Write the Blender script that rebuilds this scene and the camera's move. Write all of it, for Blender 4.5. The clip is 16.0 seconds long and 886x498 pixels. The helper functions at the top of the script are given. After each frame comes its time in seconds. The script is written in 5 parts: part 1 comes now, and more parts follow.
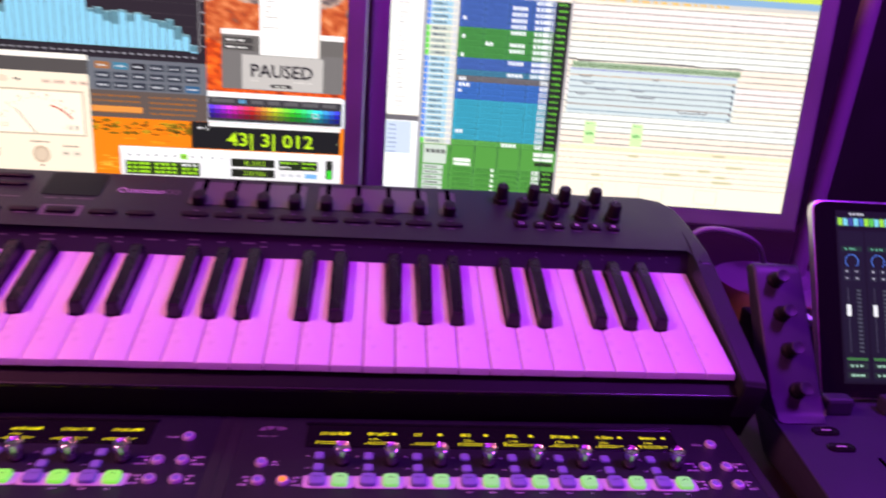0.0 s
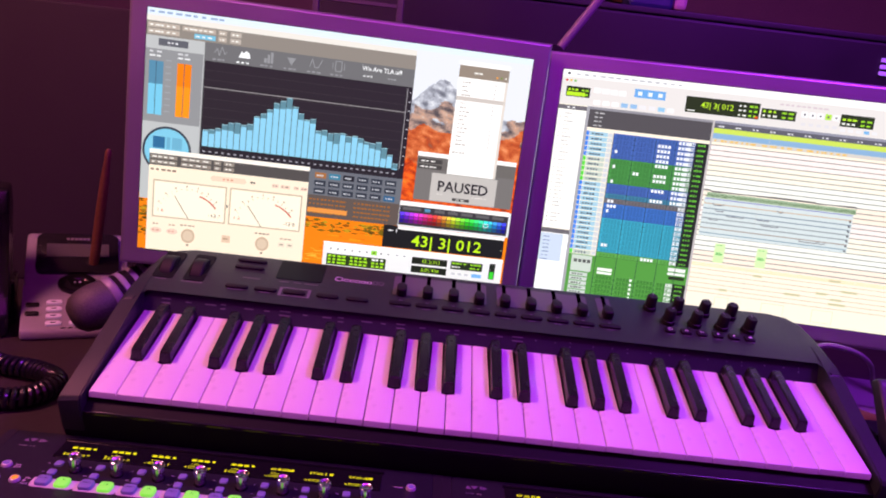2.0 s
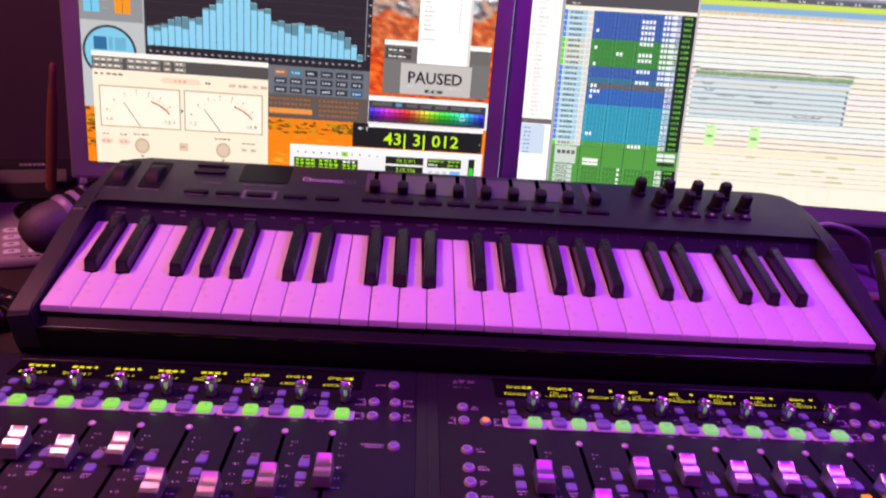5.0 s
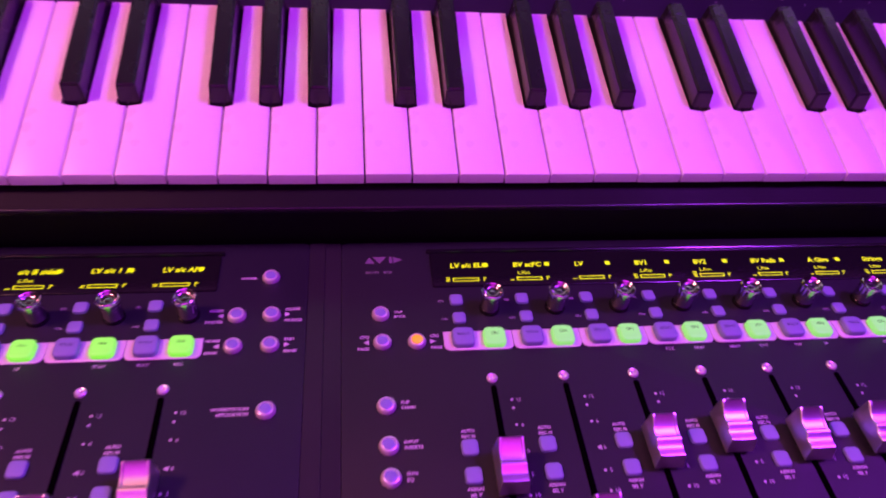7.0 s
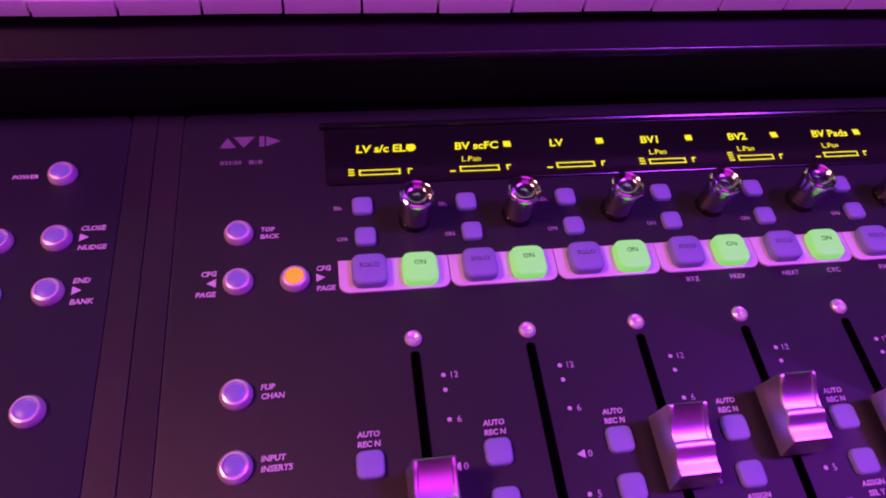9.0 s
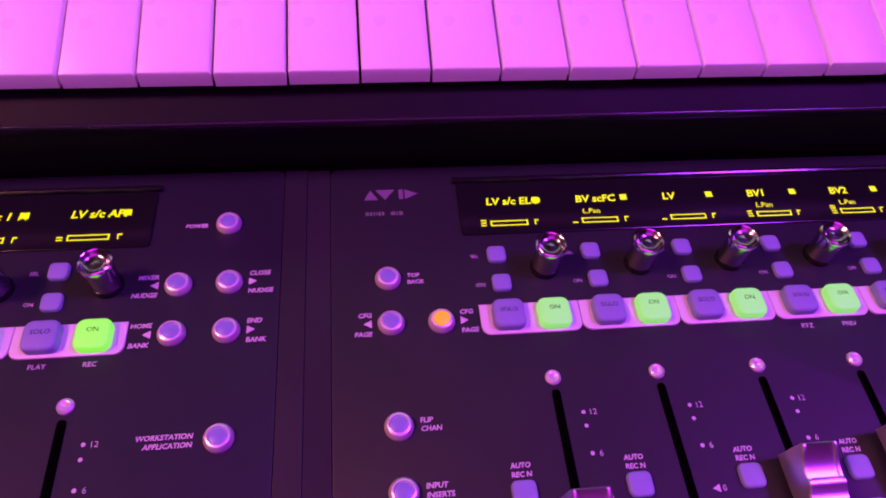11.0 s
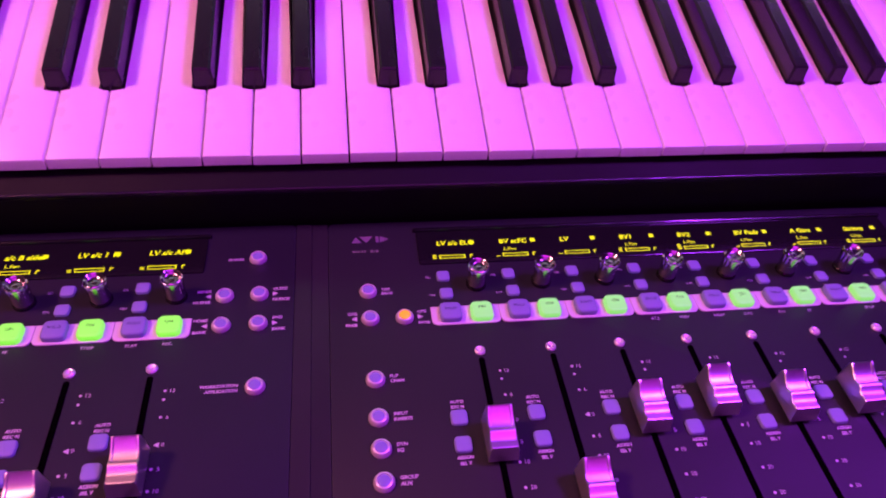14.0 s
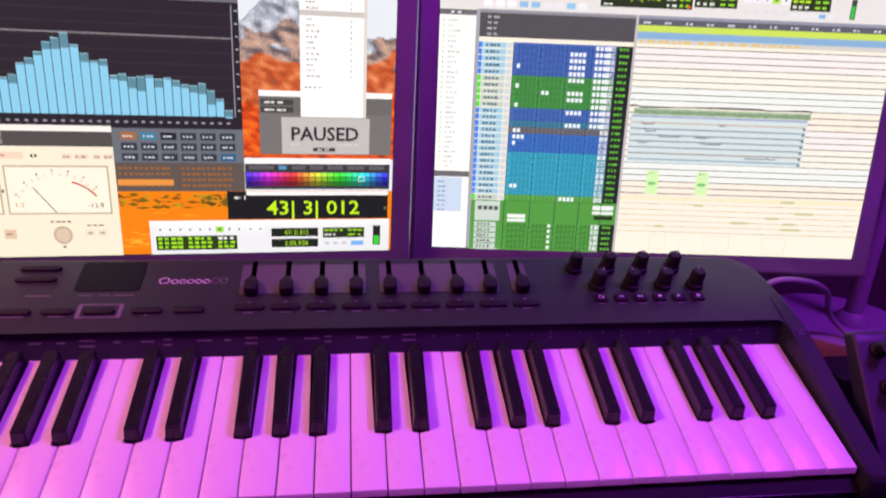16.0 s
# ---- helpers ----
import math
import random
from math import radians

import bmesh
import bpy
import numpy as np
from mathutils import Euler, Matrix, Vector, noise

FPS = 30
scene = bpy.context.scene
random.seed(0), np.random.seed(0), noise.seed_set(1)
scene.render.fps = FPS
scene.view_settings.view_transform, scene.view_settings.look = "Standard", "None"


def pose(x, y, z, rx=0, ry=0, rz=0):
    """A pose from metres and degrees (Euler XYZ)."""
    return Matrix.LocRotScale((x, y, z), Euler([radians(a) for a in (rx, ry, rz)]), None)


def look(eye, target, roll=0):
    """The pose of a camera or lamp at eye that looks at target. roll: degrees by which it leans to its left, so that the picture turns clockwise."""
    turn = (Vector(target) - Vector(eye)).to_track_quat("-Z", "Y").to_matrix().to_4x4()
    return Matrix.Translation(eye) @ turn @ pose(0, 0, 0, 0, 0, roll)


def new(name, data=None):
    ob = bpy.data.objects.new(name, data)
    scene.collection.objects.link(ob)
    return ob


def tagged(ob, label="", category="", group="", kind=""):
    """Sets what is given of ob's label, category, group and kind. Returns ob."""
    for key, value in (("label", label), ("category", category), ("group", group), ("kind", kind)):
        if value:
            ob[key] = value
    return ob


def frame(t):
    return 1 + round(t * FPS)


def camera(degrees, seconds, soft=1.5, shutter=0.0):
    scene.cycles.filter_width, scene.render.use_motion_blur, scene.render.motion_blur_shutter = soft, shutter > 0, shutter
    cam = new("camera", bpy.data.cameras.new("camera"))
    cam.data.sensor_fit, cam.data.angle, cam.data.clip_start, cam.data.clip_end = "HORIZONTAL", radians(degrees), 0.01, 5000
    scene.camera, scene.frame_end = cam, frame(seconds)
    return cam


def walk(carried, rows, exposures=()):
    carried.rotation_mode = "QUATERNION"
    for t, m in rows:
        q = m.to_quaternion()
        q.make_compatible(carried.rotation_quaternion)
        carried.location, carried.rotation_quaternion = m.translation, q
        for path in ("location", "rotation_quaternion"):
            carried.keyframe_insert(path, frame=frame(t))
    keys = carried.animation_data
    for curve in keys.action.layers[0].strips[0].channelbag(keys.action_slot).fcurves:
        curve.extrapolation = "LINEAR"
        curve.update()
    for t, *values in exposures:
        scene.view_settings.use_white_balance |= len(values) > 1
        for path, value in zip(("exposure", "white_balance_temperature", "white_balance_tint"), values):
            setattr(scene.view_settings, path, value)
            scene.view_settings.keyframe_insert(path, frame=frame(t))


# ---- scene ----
cam = camera(64.0, 16.0, soft=1.9, shutter=0.4)
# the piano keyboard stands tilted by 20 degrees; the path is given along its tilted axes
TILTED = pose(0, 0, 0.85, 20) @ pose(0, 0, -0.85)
PATH = [
    (0, (0.064, -0.351, 1.234), (0.257, 1.217, 0.008), 6.5),
    (0.5, (-0.018, -0.409, 1.261), (0.084, 1.233, 0.123), 7.5),
    (1, (-0.067, -0.434, 1.279), (-0.011, 1.249, 0.2), 8.3),
    (1.5, (-0.073, -0.435, 1.287), (-0.029, 1.273, 0.247), 8.2),
    (2, (-0.068, -0.445, 1.294), (-0.022, 1.273, 0.271), 7.2),
    (2.5, (-0.065, -0.445, 1.295), (-0.017, 1.274, 0.275), 6.2),
    (3, (-0.062, -0.437, 1.291), (-0.015, 1.282, 0.27), 5.1),
    (5.5, (-0.05, -0.409, 1.222), (0.078, 1.1, -0.084), 5.4),
    (6, (-0.043, -0.349, 1.205), (0.136, 0.964, -0.294), 6.9),
    (6.5, (-0.029, -0.276, 1.172), (0.209, 0.853, -0.461), 9.7),
    (7, (-0.02, -0.21, 1.132), (0.242, 0.8, -0.574), 11.5),
    (7.5, (0.0096, -0.1681, 1.0915), (0.2675, 0.7299, -0.6764), 12.48),
    (8, (0.0247, -0.1497, 1.0515), (0.3055, 0.6028, -0.7805), 16.04),
    (8.5, (0.0249, -0.139, 1.036), (0.3288, 0.5099, -0.8317), 20.12),
    (9, (0.022, -0.1384, 1.0283), (0.3298, 0.4749, -0.8501), 21.77),
    (9.5, (0.008, -0.1368, 1.0313), (0.2985, 0.4721, -0.8514), 21.24),
    (10, (-0.008, -0.1361, 1.0403), (0.2503, 0.5096, -0.8342), 18.28),
    (12.5, (-0.015, -0.156, 1.055), (0.198, 0.643, -0.766), 11.0),
    (13, (-0.009, -0.175, 1.077), (0.228, 0.667, -0.721), 11.3),
    (13.5, (-0.012, -0.2, 1.104), (0.257, 0.704, -0.66), 11.7),
    (14, (-0.018, -0.222, 1.128), (0.268, 0.789, -0.573), 11.2),
    (14.5, (-0.024, -0.238, 1.146), (0.273, 0.895, -0.475), 10.7),
    (15, (-0.022, -0.244, 1.194), (0.27, 1.072, -0.283), 9.0),
    (15.5, (-0.016, -0.247, 1.23), (0.256, 1.207, -0.116), 7.0),
    (16, (-0.013, -0.256, 1.255), (0.252, 1.286, 0.008), 5.9),
]
EXPOSURES = [(0.0, 0.02), (0.5, -0.02), (1.0, -0.05), (3.0, -0.05), (5.5, -0.15), (6.5, 0.08), (7.0, 0.15), (8.0, 0.15), (9.0, 0.0), (10.0, 0.05), (12.5, 0.22), (13.5, 0.25), (14.5, 0.12), (15.0, 0.28), (15.5, -0.02), (16.0, -0.15)]
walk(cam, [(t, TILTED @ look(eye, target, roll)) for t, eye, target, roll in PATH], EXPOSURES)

# ---- light ----
world = bpy.data.worlds.new("room_dark")
world.use_nodes = True
world.node_tree.nodes["Background"].inputs[0].default_value = (0.12, 0.03, 0.25, 1)
world.node_tree.nodes["Background"].inputs[1].default_value = 0.05
scene.world = world


def lamp(name, place, target, watts, size, colour):
    data = bpy.data.lights.new(name, "AREA")
    data.energy, data.shape, data.size, data.size_y, data.color = watts, "RECTANGLE", size[0], size[1], colour
    ob = new(name, data)
    ob.matrix_world = look(place, target)
    return ob


lamp("violet_led_light", (0.86, -0.28, 2.15), (0.50, -0.05, 0.85), 29, (0.4, 0.24), (0.40, 0.03, 1.0))
lamp("pink_led_light", (-1.02, -0.22, 2.05), (-0.25, 0.10, 0.85), 21, (0.4, 0.2), (1.0, 0.28, 0.38))
# unseen magenta fill, added in front for the consoles and fader cap reflections
lamp("magenta_fill_light", (0.0, -1.05, 2.05), (0.1, 0.1, 0.85), 6, (1.2, 1.0), (0.86, 0.022, 1.0))

# ---- materials ----
MATERIALS = {}


def material(name, colour, rough=0.5, metal=0.0, grain=0.0, scale=400.0, stain=0.0, bump=0.0, emit=None, power=0.0, coat=0.0, spec=0.5):
    if name in MATERIALS:
        return MATERIALS[name]
    mat = bpy.data.materials.new(name)
    mat.use_nodes = True
    tree = mat.node_tree
    shader = tree.nodes["Principled BSDF"]
    shader.inputs["Base Color"].default_value = (*colour, 1)
    shader.inputs["Roughness"].default_value = rough
    shader.inputs["Metallic"].default_value = metal
    shader.inputs["Coat Weight"].default_value = coat
    shader.inputs["Specular IOR Level"].default_value = spec
    if emit:
        shader.inputs["Emission Color"].default_value = (*emit, 1)
        shader.inputs["Emission Strength"].default_value = power
    if grain or stain or bump:
        coords = tree.nodes.new("ShaderNodeTexCoord")
        fine = tree.nodes.new("ShaderNodeTexNoise")
        fine.inputs["Scale"].default_value, fine.inputs["Detail"].default_value = scale, 3
        wide = tree.nodes.new("ShaderNodeTexNoise")
        wide.inputs["Scale"].default_value, wide.inputs["Detail"].default_value = 14.0, 4
        tree.links.new(coords.outputs["Object"], fine.inputs["Vector"])
        tree.links.new(coords.outputs["Object"], wide.inputs["Vector"])
        total = tree.nodes.new("ShaderNodeMath")
        total.operation = "MULTIPLY_ADD"
        tree.links.new(fine.outputs["Fac"], total.inputs[0])
        total.inputs[1].default_value, total.inputs[2].default_value = 2 * grain, 1 - grain
        second = tree.nodes.new("ShaderNodeMath")
        second.operation = "MULTIPLY_ADD"
        tree.links.new(wide.outputs["Fac"], second.inputs[0])
        second.inputs[1].default_value = 2 * stain
        tree.links.new(total.outputs[0], second.inputs[2])
        final = tree.nodes.new("ShaderNodeVectorMath")
        final.operation = "SCALE"
        final.inputs[0].default_value = colour
        shift = tree.nodes.new("ShaderNodeMath")
        shift.operation = "SUBTRACT"
        tree.links.new(second.outputs[0], shift.inputs[0])
        shift.inputs[1].default_value = stain
        tree.links.new(shift.outputs[0], final.inputs["Scale"])
        tree.links.new(final.outputs["Vector"], shader.inputs["Base Color"])
        gloss = tree.nodes.new("ShaderNodeMath")
        gloss.operation = "MULTIPLY_ADD"
        tree.links.new(wide.outputs["Fac"], gloss.inputs[0])
        gloss.inputs[1].default_value, gloss.inputs[2].default_value = 0.24, rough - 0.12
        tree.links.new(gloss.outputs[0], shader.inputs["Roughness"])
        if bump:
            relief = tree.nodes.new("ShaderNodeBump")
            relief.inputs["Strength"].default_value, relief.inputs["Distance"].default_value = bump, 0.0004
            tree.links.new(fine.outputs["Fac"], relief.inputs["Height"])
            tree.links.new(relief.outputs["Normal"], shader.inputs["Normal"])
    MATERIALS[name] = mat
    return mat


def srgb(r, g, b):
    return tuple((v / 255 / 12.92) if v < 10 else ((v / 255 + 0.055) / 1.055) ** 2.4 for v in (r, g, b))


WHITE_KEY = material("white_key_plastic", (0.80, 0.80, 0.78), 0.30, grain=0.02, stain=0.05, scale=900)
BLACK_KEY = material("black_key_plastic", (0.012, 0.012, 0.013), 0.26, grain=0.1, stain=0.1, bump=0.05, scale=1500)
SHELL = material("dark_grey_shell", (0.020, 0.028, 0.025), 0.46, grain=0.2, stain=0.12, bump=0.25, scale=2200, spec=0.34)
SHELL_DARK = material("dark_violet_grey_plastic", (0.007, 0.007, 0.008), 0.55, grain=0.1, stain=0.1, bump=0.15, scale=1800, spec=0.12)
FALLBOARD = material("violet_grey_strip", (0.014, 0.015, 0.028), 0.5, grain=0.1, stain=0.08)
RAIL = material("satin_dark_rail", (0.016, 0.016, 0.020), 0.22, grain=0.1, stain=0.12, spec=0.6)
PLATE = material("smoky_grey_plate", (0.085, 0.085, 0.090), 0.34, grain=0.06, stain=0.08)
GLOSS_BLACK = material("glossy_black", (0.008, 0.008, 0.009), 0.14, stain=0.15, grain=0.02)
SMOKED = material("smoked_display_window", (0.006, 0.007, 0.006), 0.42, stain=0.15, grain=0.02, spec=0.2)
BAND = material("glossy_black_band", (0.004, 0.004, 0.010), 0.20, stain=0.10, grain=0.05)
RUBBER = material("black_rubber", (0.008, 0.008, 0.009), 0.6, grain=0.2, bump=0.2, spec=0.3)
PRINT = material("pale_print", (0.55, 0.53, 0.58), 0.6)
PRINT_DIM = material("grey_print", (0.15, 0.15, 0.15), 0.6)
CONSOLE = material("satin_dark_console", (0.015, 0.015, 0.022), 0.50, grain=0.12, stain=0.12, bump=0.22, scale=2600, spec=0.34)
DOCK = material("satin_dock_plastic", (0.030, 0.030, 0.052), 0.46, grain=0.12, stain=0.12, bump=0.3, scale=1500, spec=0.45)
CONSOLE_SIDE = material("dark_console_side", (0.017, 0.016, 0.02), 0.42, grain=0.12, stain=0.1, bump=0.2)
SLOT = material("fader_slot_black", (0.001, 0.001, 0.001), 1.0, spec=0.0)
SATIN = material("satin_silver_plastic", (0.72, 0.72, 0.74), 0.33, metal=0.45, grain=0.03, stain=0.04)
SATIN_TOP = material("polished_encoder_rim", (0.70, 0.69, 0.70), 0.16, metal=1.0)
ENCODER_DISH = material("dark_polished_dish", (0.36, 0.35, 0.36), 0.22, metal=1.0)
SILVER = material("brushed_silver", (0.84, 0.84, 0.84), 0.33, metal=1.0, grain=0.05, stain=0.05)
CHROME = material("chrome", (0.52, 0.51, 0.54), 0.15, metal=1.0)
PADS = material("pale_grey_pad_strip", (0.62, 0.60, 0.64), 0.5, grain=0.03, stain=0.04)
# grey rubber; the violet light on it is put into colour and faint glow
SOFT = material("violet_lit_grey_rubber", (0.20, 0.21, 0.42), 0.55, grain=0.05, stain=0.05, emit=(0.28, 0.16, 0.7), power=0.05)
LIT_GREEN = material("lit_green_rubber", (0.16, 0.30, 0.16), 0.5, emit=(0.25, 0.84, 0.13), power=0.76)
LIT_LIME = material("lit_lime_rubber", (0.16, 0.30, 0.10), 0.5, emit=(0.22, 0.95, 0.03), power=0.85)
LIT_ORANGE = material("lit_orange_button", (0.3, 0.14, 0.03), 0.5, emit=(1.0, 0.26, 0.0), power=1.1)
# centre of unlit buttons, with violet light put in as a weak glow
LENS_VIOLET = material("milky_violet_glow_centre", (0.20, 0.19, 0.44), 0.35, emit=(0.2, 0.15, 0.6), power=0.10)
OLED = material("oled_yellow", (0.02, 0.02, 0.0), 0.5, emit=(1.0, 0.84, 0.0), power=1.05)
LOGO = material("console_logo_grey", (0.16, 0.12, 0.18), 0.5)
ALU = material("anodised_aluminium", (0.42, 0.42, 0.46), 0.42, metal=0.75, grain=0.06, stain=0.06, bump=0.08, scale=3000)
ALU_BLACK = material("black_screen_edge", (0.01, 0.01, 0.012), 0.4)
DESK = material("dark_stained_desk", (0.030, 0.021, 0.020), 0.58, grain=0.25, stain=0.2, bump=0.2, scale=160)
WALL = material("dark_studio_wall", (0.115, 0.075, 0.068), 0.85, grain=0.2, stain=0.2, bump=0.3, scale=220)
CEILING = material("dark_ceiling_paint", (0.05, 0.045, 0.05), 0.9, grain=0.2, stain=0.1, scale=120)
CARPET = material("dark_carpet", (0.03, 0.028, 0.032), 0.95, grain=0.4, stain=0.2, bump=0.6, scale=600)
PHONE_SILVER = material("silver_grey_phone_plastic", (0.27, 0.28, 0.28), 0.42, grain=0.06, stain=0.06, bump=0.1)
PHONE_BLACK = material("black_phone_plastic", (0.012, 0.012, 0.013), 0.25, grain=0.1, stain=0.1)
PHONE_LCD = material("dim_phone_display", (0.09, 0.10, 0.085), 0.3)
MESH_GRILLE = material("steel_microphone_grille", (0.075, 0.07, 0.06), 0.6, metal=0.2, grain=0.6, bump=1.0, scale=520)
WOOD = material("orange_brown_wood", (0.15, 0.065, 0.028), 0.5, grain=0.4, stain=0.2, bump=0.2, scale=120)
BROWN = material("brown_lamp_foot", (0.16, 0.085, 0.05), 0.5, grain=0.2, stain=0.15)
GREY_STAND = material("violet_grey_painted_steel", (0.22, 0.2, 0.23), 0.4, grain=0.06, stain=0.08)
RACK = material("dull_rack_steel", (0.09, 0.08, 0.09), 0.5, grain=0.1, stain=0.1)
BLUE_BOX = material("dark_blue_case", (0.02, 0.025, 0.12), 0.5, grain=0.1, stain=0.1)
RED_LED = material("red_led", (0.4, 0.02, 0.02), 0.4, emit=(1.0, 0.05, 0.08), power=0.8)
VIOLET_GLOW = material("violet_led_and_block_glow", (0.3, 0.2, 0.5), 0.4, emit=(0.42, 0.12, 1.0), power=0.9)

# ---- building helpers ----


def thing(name, m, label, category, group="", kind=""):
    ob = new(name)
    ob.empty_display_size = 0.02
    ob.matrix_world = m
    return tagged(ob, label, category, group, kind)


def mesh_of(name, bm, mats, smooth=False):
    me = bpy.data.meshes.new(name)
    bmesh.ops.recalc_face_normals(bm, faces=bm.faces)
    bm.to_mesh(me)
    bm.free()
    for m in mats if isinstance(mats, (list, tuple)) else [mats]:
        me.materials.append(m)
    if smooth:
        for p in me.polygons:
            p.use_smooth = True
        usual = sorted(p.area for p in me.polygons)[len(me.polygons) // 2]
        for p in me.polygons:
            if p.area > 40 * usual:
                p.use_smooth = False
        me.set_sharp_from_angle(angle=radians(35))
    return me


def child(name, me, parent, m=None, label=""):
    ob = new(name, me)
    ob.parent = parent
    if m is not None:
        ob.matrix_basis = m
    return tagged(ob, label)


def part(name, bm, mat, parent, label="", smooth=False, m=None):
    return child(name, mesh_of(name, bm, mat, smooth), parent, m, label)


def solid(name, bm, mat, label, category, group="", kind="", m=None, smooth=False):
    ob = new(name, mesh_of(name, bm, mat, smooth))
    if m is not None:
        ob.matrix_world = m
    return tagged(ob, label, category, group, kind)


def add_box(bm, x0, x1, y0, y1, z0, z1, bevel=0.0, segments=2, mat=0):
    made = bmesh.ops.create_cube(bm, size=1)["verts"]
    for v in made:
        v.co = Vector(((x0 + x1) / 2 + v.co.x * (x1 - x0), (y0 + y1) / 2 + v.co.y * (y1 - y0), (z0 + z1) / 2 + v.co.z * (z1 - z0)))
    faces = {f for v in made for f in v.link_faces}
    for f in faces:
        f.material_index = mat
    if bevel:
        edges = list({e for f in faces for e in f.edges})
        bmesh.ops.bevel(bm, geom=edges, offset=bevel, segments=segments, affect="EDGES", profile=0.5)
    return bm


def box(x0, x1, y0, y1, z0, z1, bevel=0.0, segments=2):
    return add_box(bmesh.new(), x0, x1, y0, y1, z0, z1, bevel, segments)


def add_prism(bm, points, z0, z1, bevel=0.0, segments=2, mat=0, both=False):
    """An outline in x and y, drawn out from z0 to z1, with its upper rim rounded."""
    low = [bm.verts.new((x, y, z0)) for x, y in points]
    high = [bm.verts.new((x, y, z1)) for x, y in points]
    n = len(points)
    faces = [bm.faces.new(low[::-1]), bm.faces.new(high)]
    for i in range(n):
        faces.append(bm.faces.new((low[i], low[(i + 1) % n], high[(i + 1) % n], high[i])))
    for f in faces:
        f.material_index = mat
    if bevel:
        rim = set(faces[1].edges) | (set(faces[0].edges) if both else set())
        bmesh.ops.bevel(bm, geom=list(rim), offset=bevel, segments=segments, affect="EDGES", profile=0.5)
    return bm


def add_side(bm, points, x0, x1, bevel=0.0, segments=2):
    """A profile in y and z, drawn out along x."""
    a = [bm.verts.new((x0, y, z)) for y, z in points]
    b = [bm.verts.new((x1, y, z)) for y, z in points]
    n = len(points)
    faces = [bm.faces.new(a), bm.faces.new(b[::-1])]
    for i in range(n):
        faces.append(bm.faces.new((a[i], b[i], b[(i + 1) % n], a[(i + 1) % n])))
    if bevel:
        bmesh.ops.bevel(bm, geom=list({e for f in faces for e in f.edges}), offset=bevel, segments=segments, affect="EDGES", profile=0.5)
    return bm


def rounded(x0, x1, y0, y1, r, n=4):
    out = []
    for cx, cy, a in ((x1 - r, y1 - r, 0), (x0 + r, y1 - r, 90), (x0 + r, y0 + r, 180), (x1 - r, y0 + r, 270)):
        for i in range(n + 1):
            w = radians(a + 90 * i / n)
            out.append((cx + r * math.cos(w), cy + r * math.sin(w)))
    return out


def add_lathe(bm, profile, n=20, mats=None):
    """Radius and height pairs turned round z."""
    rings = []
    for r, z in profile:
        rings.append([bm.verts.new((r * math.cos(2 * math.pi * i / n), r * math.sin(2 * math.pi * i / n), z)) for i in range(n)])
    for k in range(len(rings) - 1):
        for i in range(n):
            f = bm.faces.new((rings[k][i], rings[k][(i + 1) % n], rings[k + 1][(i + 1) % n], rings[k + 1][i]))
            if mats:
                f.material_index = mats[k]
    bm.faces.new(rings[0][::-1])
    top = bm.faces.new(rings[-1])
    if mats:
        top.material_index = mats[-1]
    return bm


def add_tube(bm, points, r, n=8):
    rings = []
    for i, p in enumerate(points):
        p = Vector(p)
        d = (Vector(points[min(i + 1, len(points) - 1)]) - Vector(points[max(i - 1, 0)])).normalized()
        u = d.orthogonal().normalized() if i == 0 else (u - d * u.dot(d)).normalized()
        w = d.cross(u)
        rings.append([bm.verts.new(p + r * (math.cos(2 * math.pi * k / n) * u + math.sin(2 * math.pi * k / n) * w)) for k in range(n)])
    for a, b in zip(rings, rings[1:]):
        for k in range(n):
            bm.faces.new((a[k], a[(k + 1) % n], b[(k + 1) % n], b[k]))
    bm.faces.new(rings[0][::-1])
    bm.faces.new(rings[-1])
    return bm


def flat(bm, x0, x1, y0, y1, z, mat=0):
    f = bm.faces.new([bm.verts.new(p) for p in ((x0, y0, z), (x1, y0, z), (x1, y1, z), (x0, y1, z))])
    f.material_index = mat
    return f


def poly(bm, points, z, mat=0):
    f = bm.faces.new([bm.verts.new((x, y, z)) for x, y in points])
    f.material_index = mat
    return f


LETTERS = {}


def add_text(bm, text, x, y, z, height, mat=0, width=None, align="LEFT", slant=0.0, bold=0.0):
    """Flat writing with Blender's own font; x, y: its left end, middle or right end on the base line."""
    key = (text, bold)
    if key not in LETTERS:
        curve = bpy.data.curves.new("writing", "FONT")
        curve.body, curve.size, curve.resolution_u, curve.offset = text, 1.0, 2, bold
        ob = bpy.data.objects.new("writing", curve)
        scene.collection.objects.link(ob)
        me = bpy.data.meshes.new_from_object(ob.evaluated_get(bpy.context.evaluated_depsgraph_get()))
        LETTERS[key] = ([tuple(v.co) for v in me.vertices], [tuple(p.vertices) for p in me.polygons])
        bpy.data.objects.remove(ob)
        bpy.data.curves.remove(curve)
        bpy.data.meshes.remove(me)
    verts, faces = LETTERS[key]
    if not verts:
        return
    xs = [v[0] for v in verts]
    w = max(xs) - min(xs)
    sy = height / 0.7
    sx = width / w if width else sy
    left = {"LEFT": x, "CENTER": x - w * sx / 2, "RIGHT": x - w * sx}[align]
    made = [bm.verts.new((left + (v[0] - min(xs)) * sx + slant * v[1] * sy, y + v[1] * sy, z)) for v in verts]
    for f in faces:
        try:
            bm.faces.new([made[i] for i in f]).material_index = mat
        except ValueError:
            pass

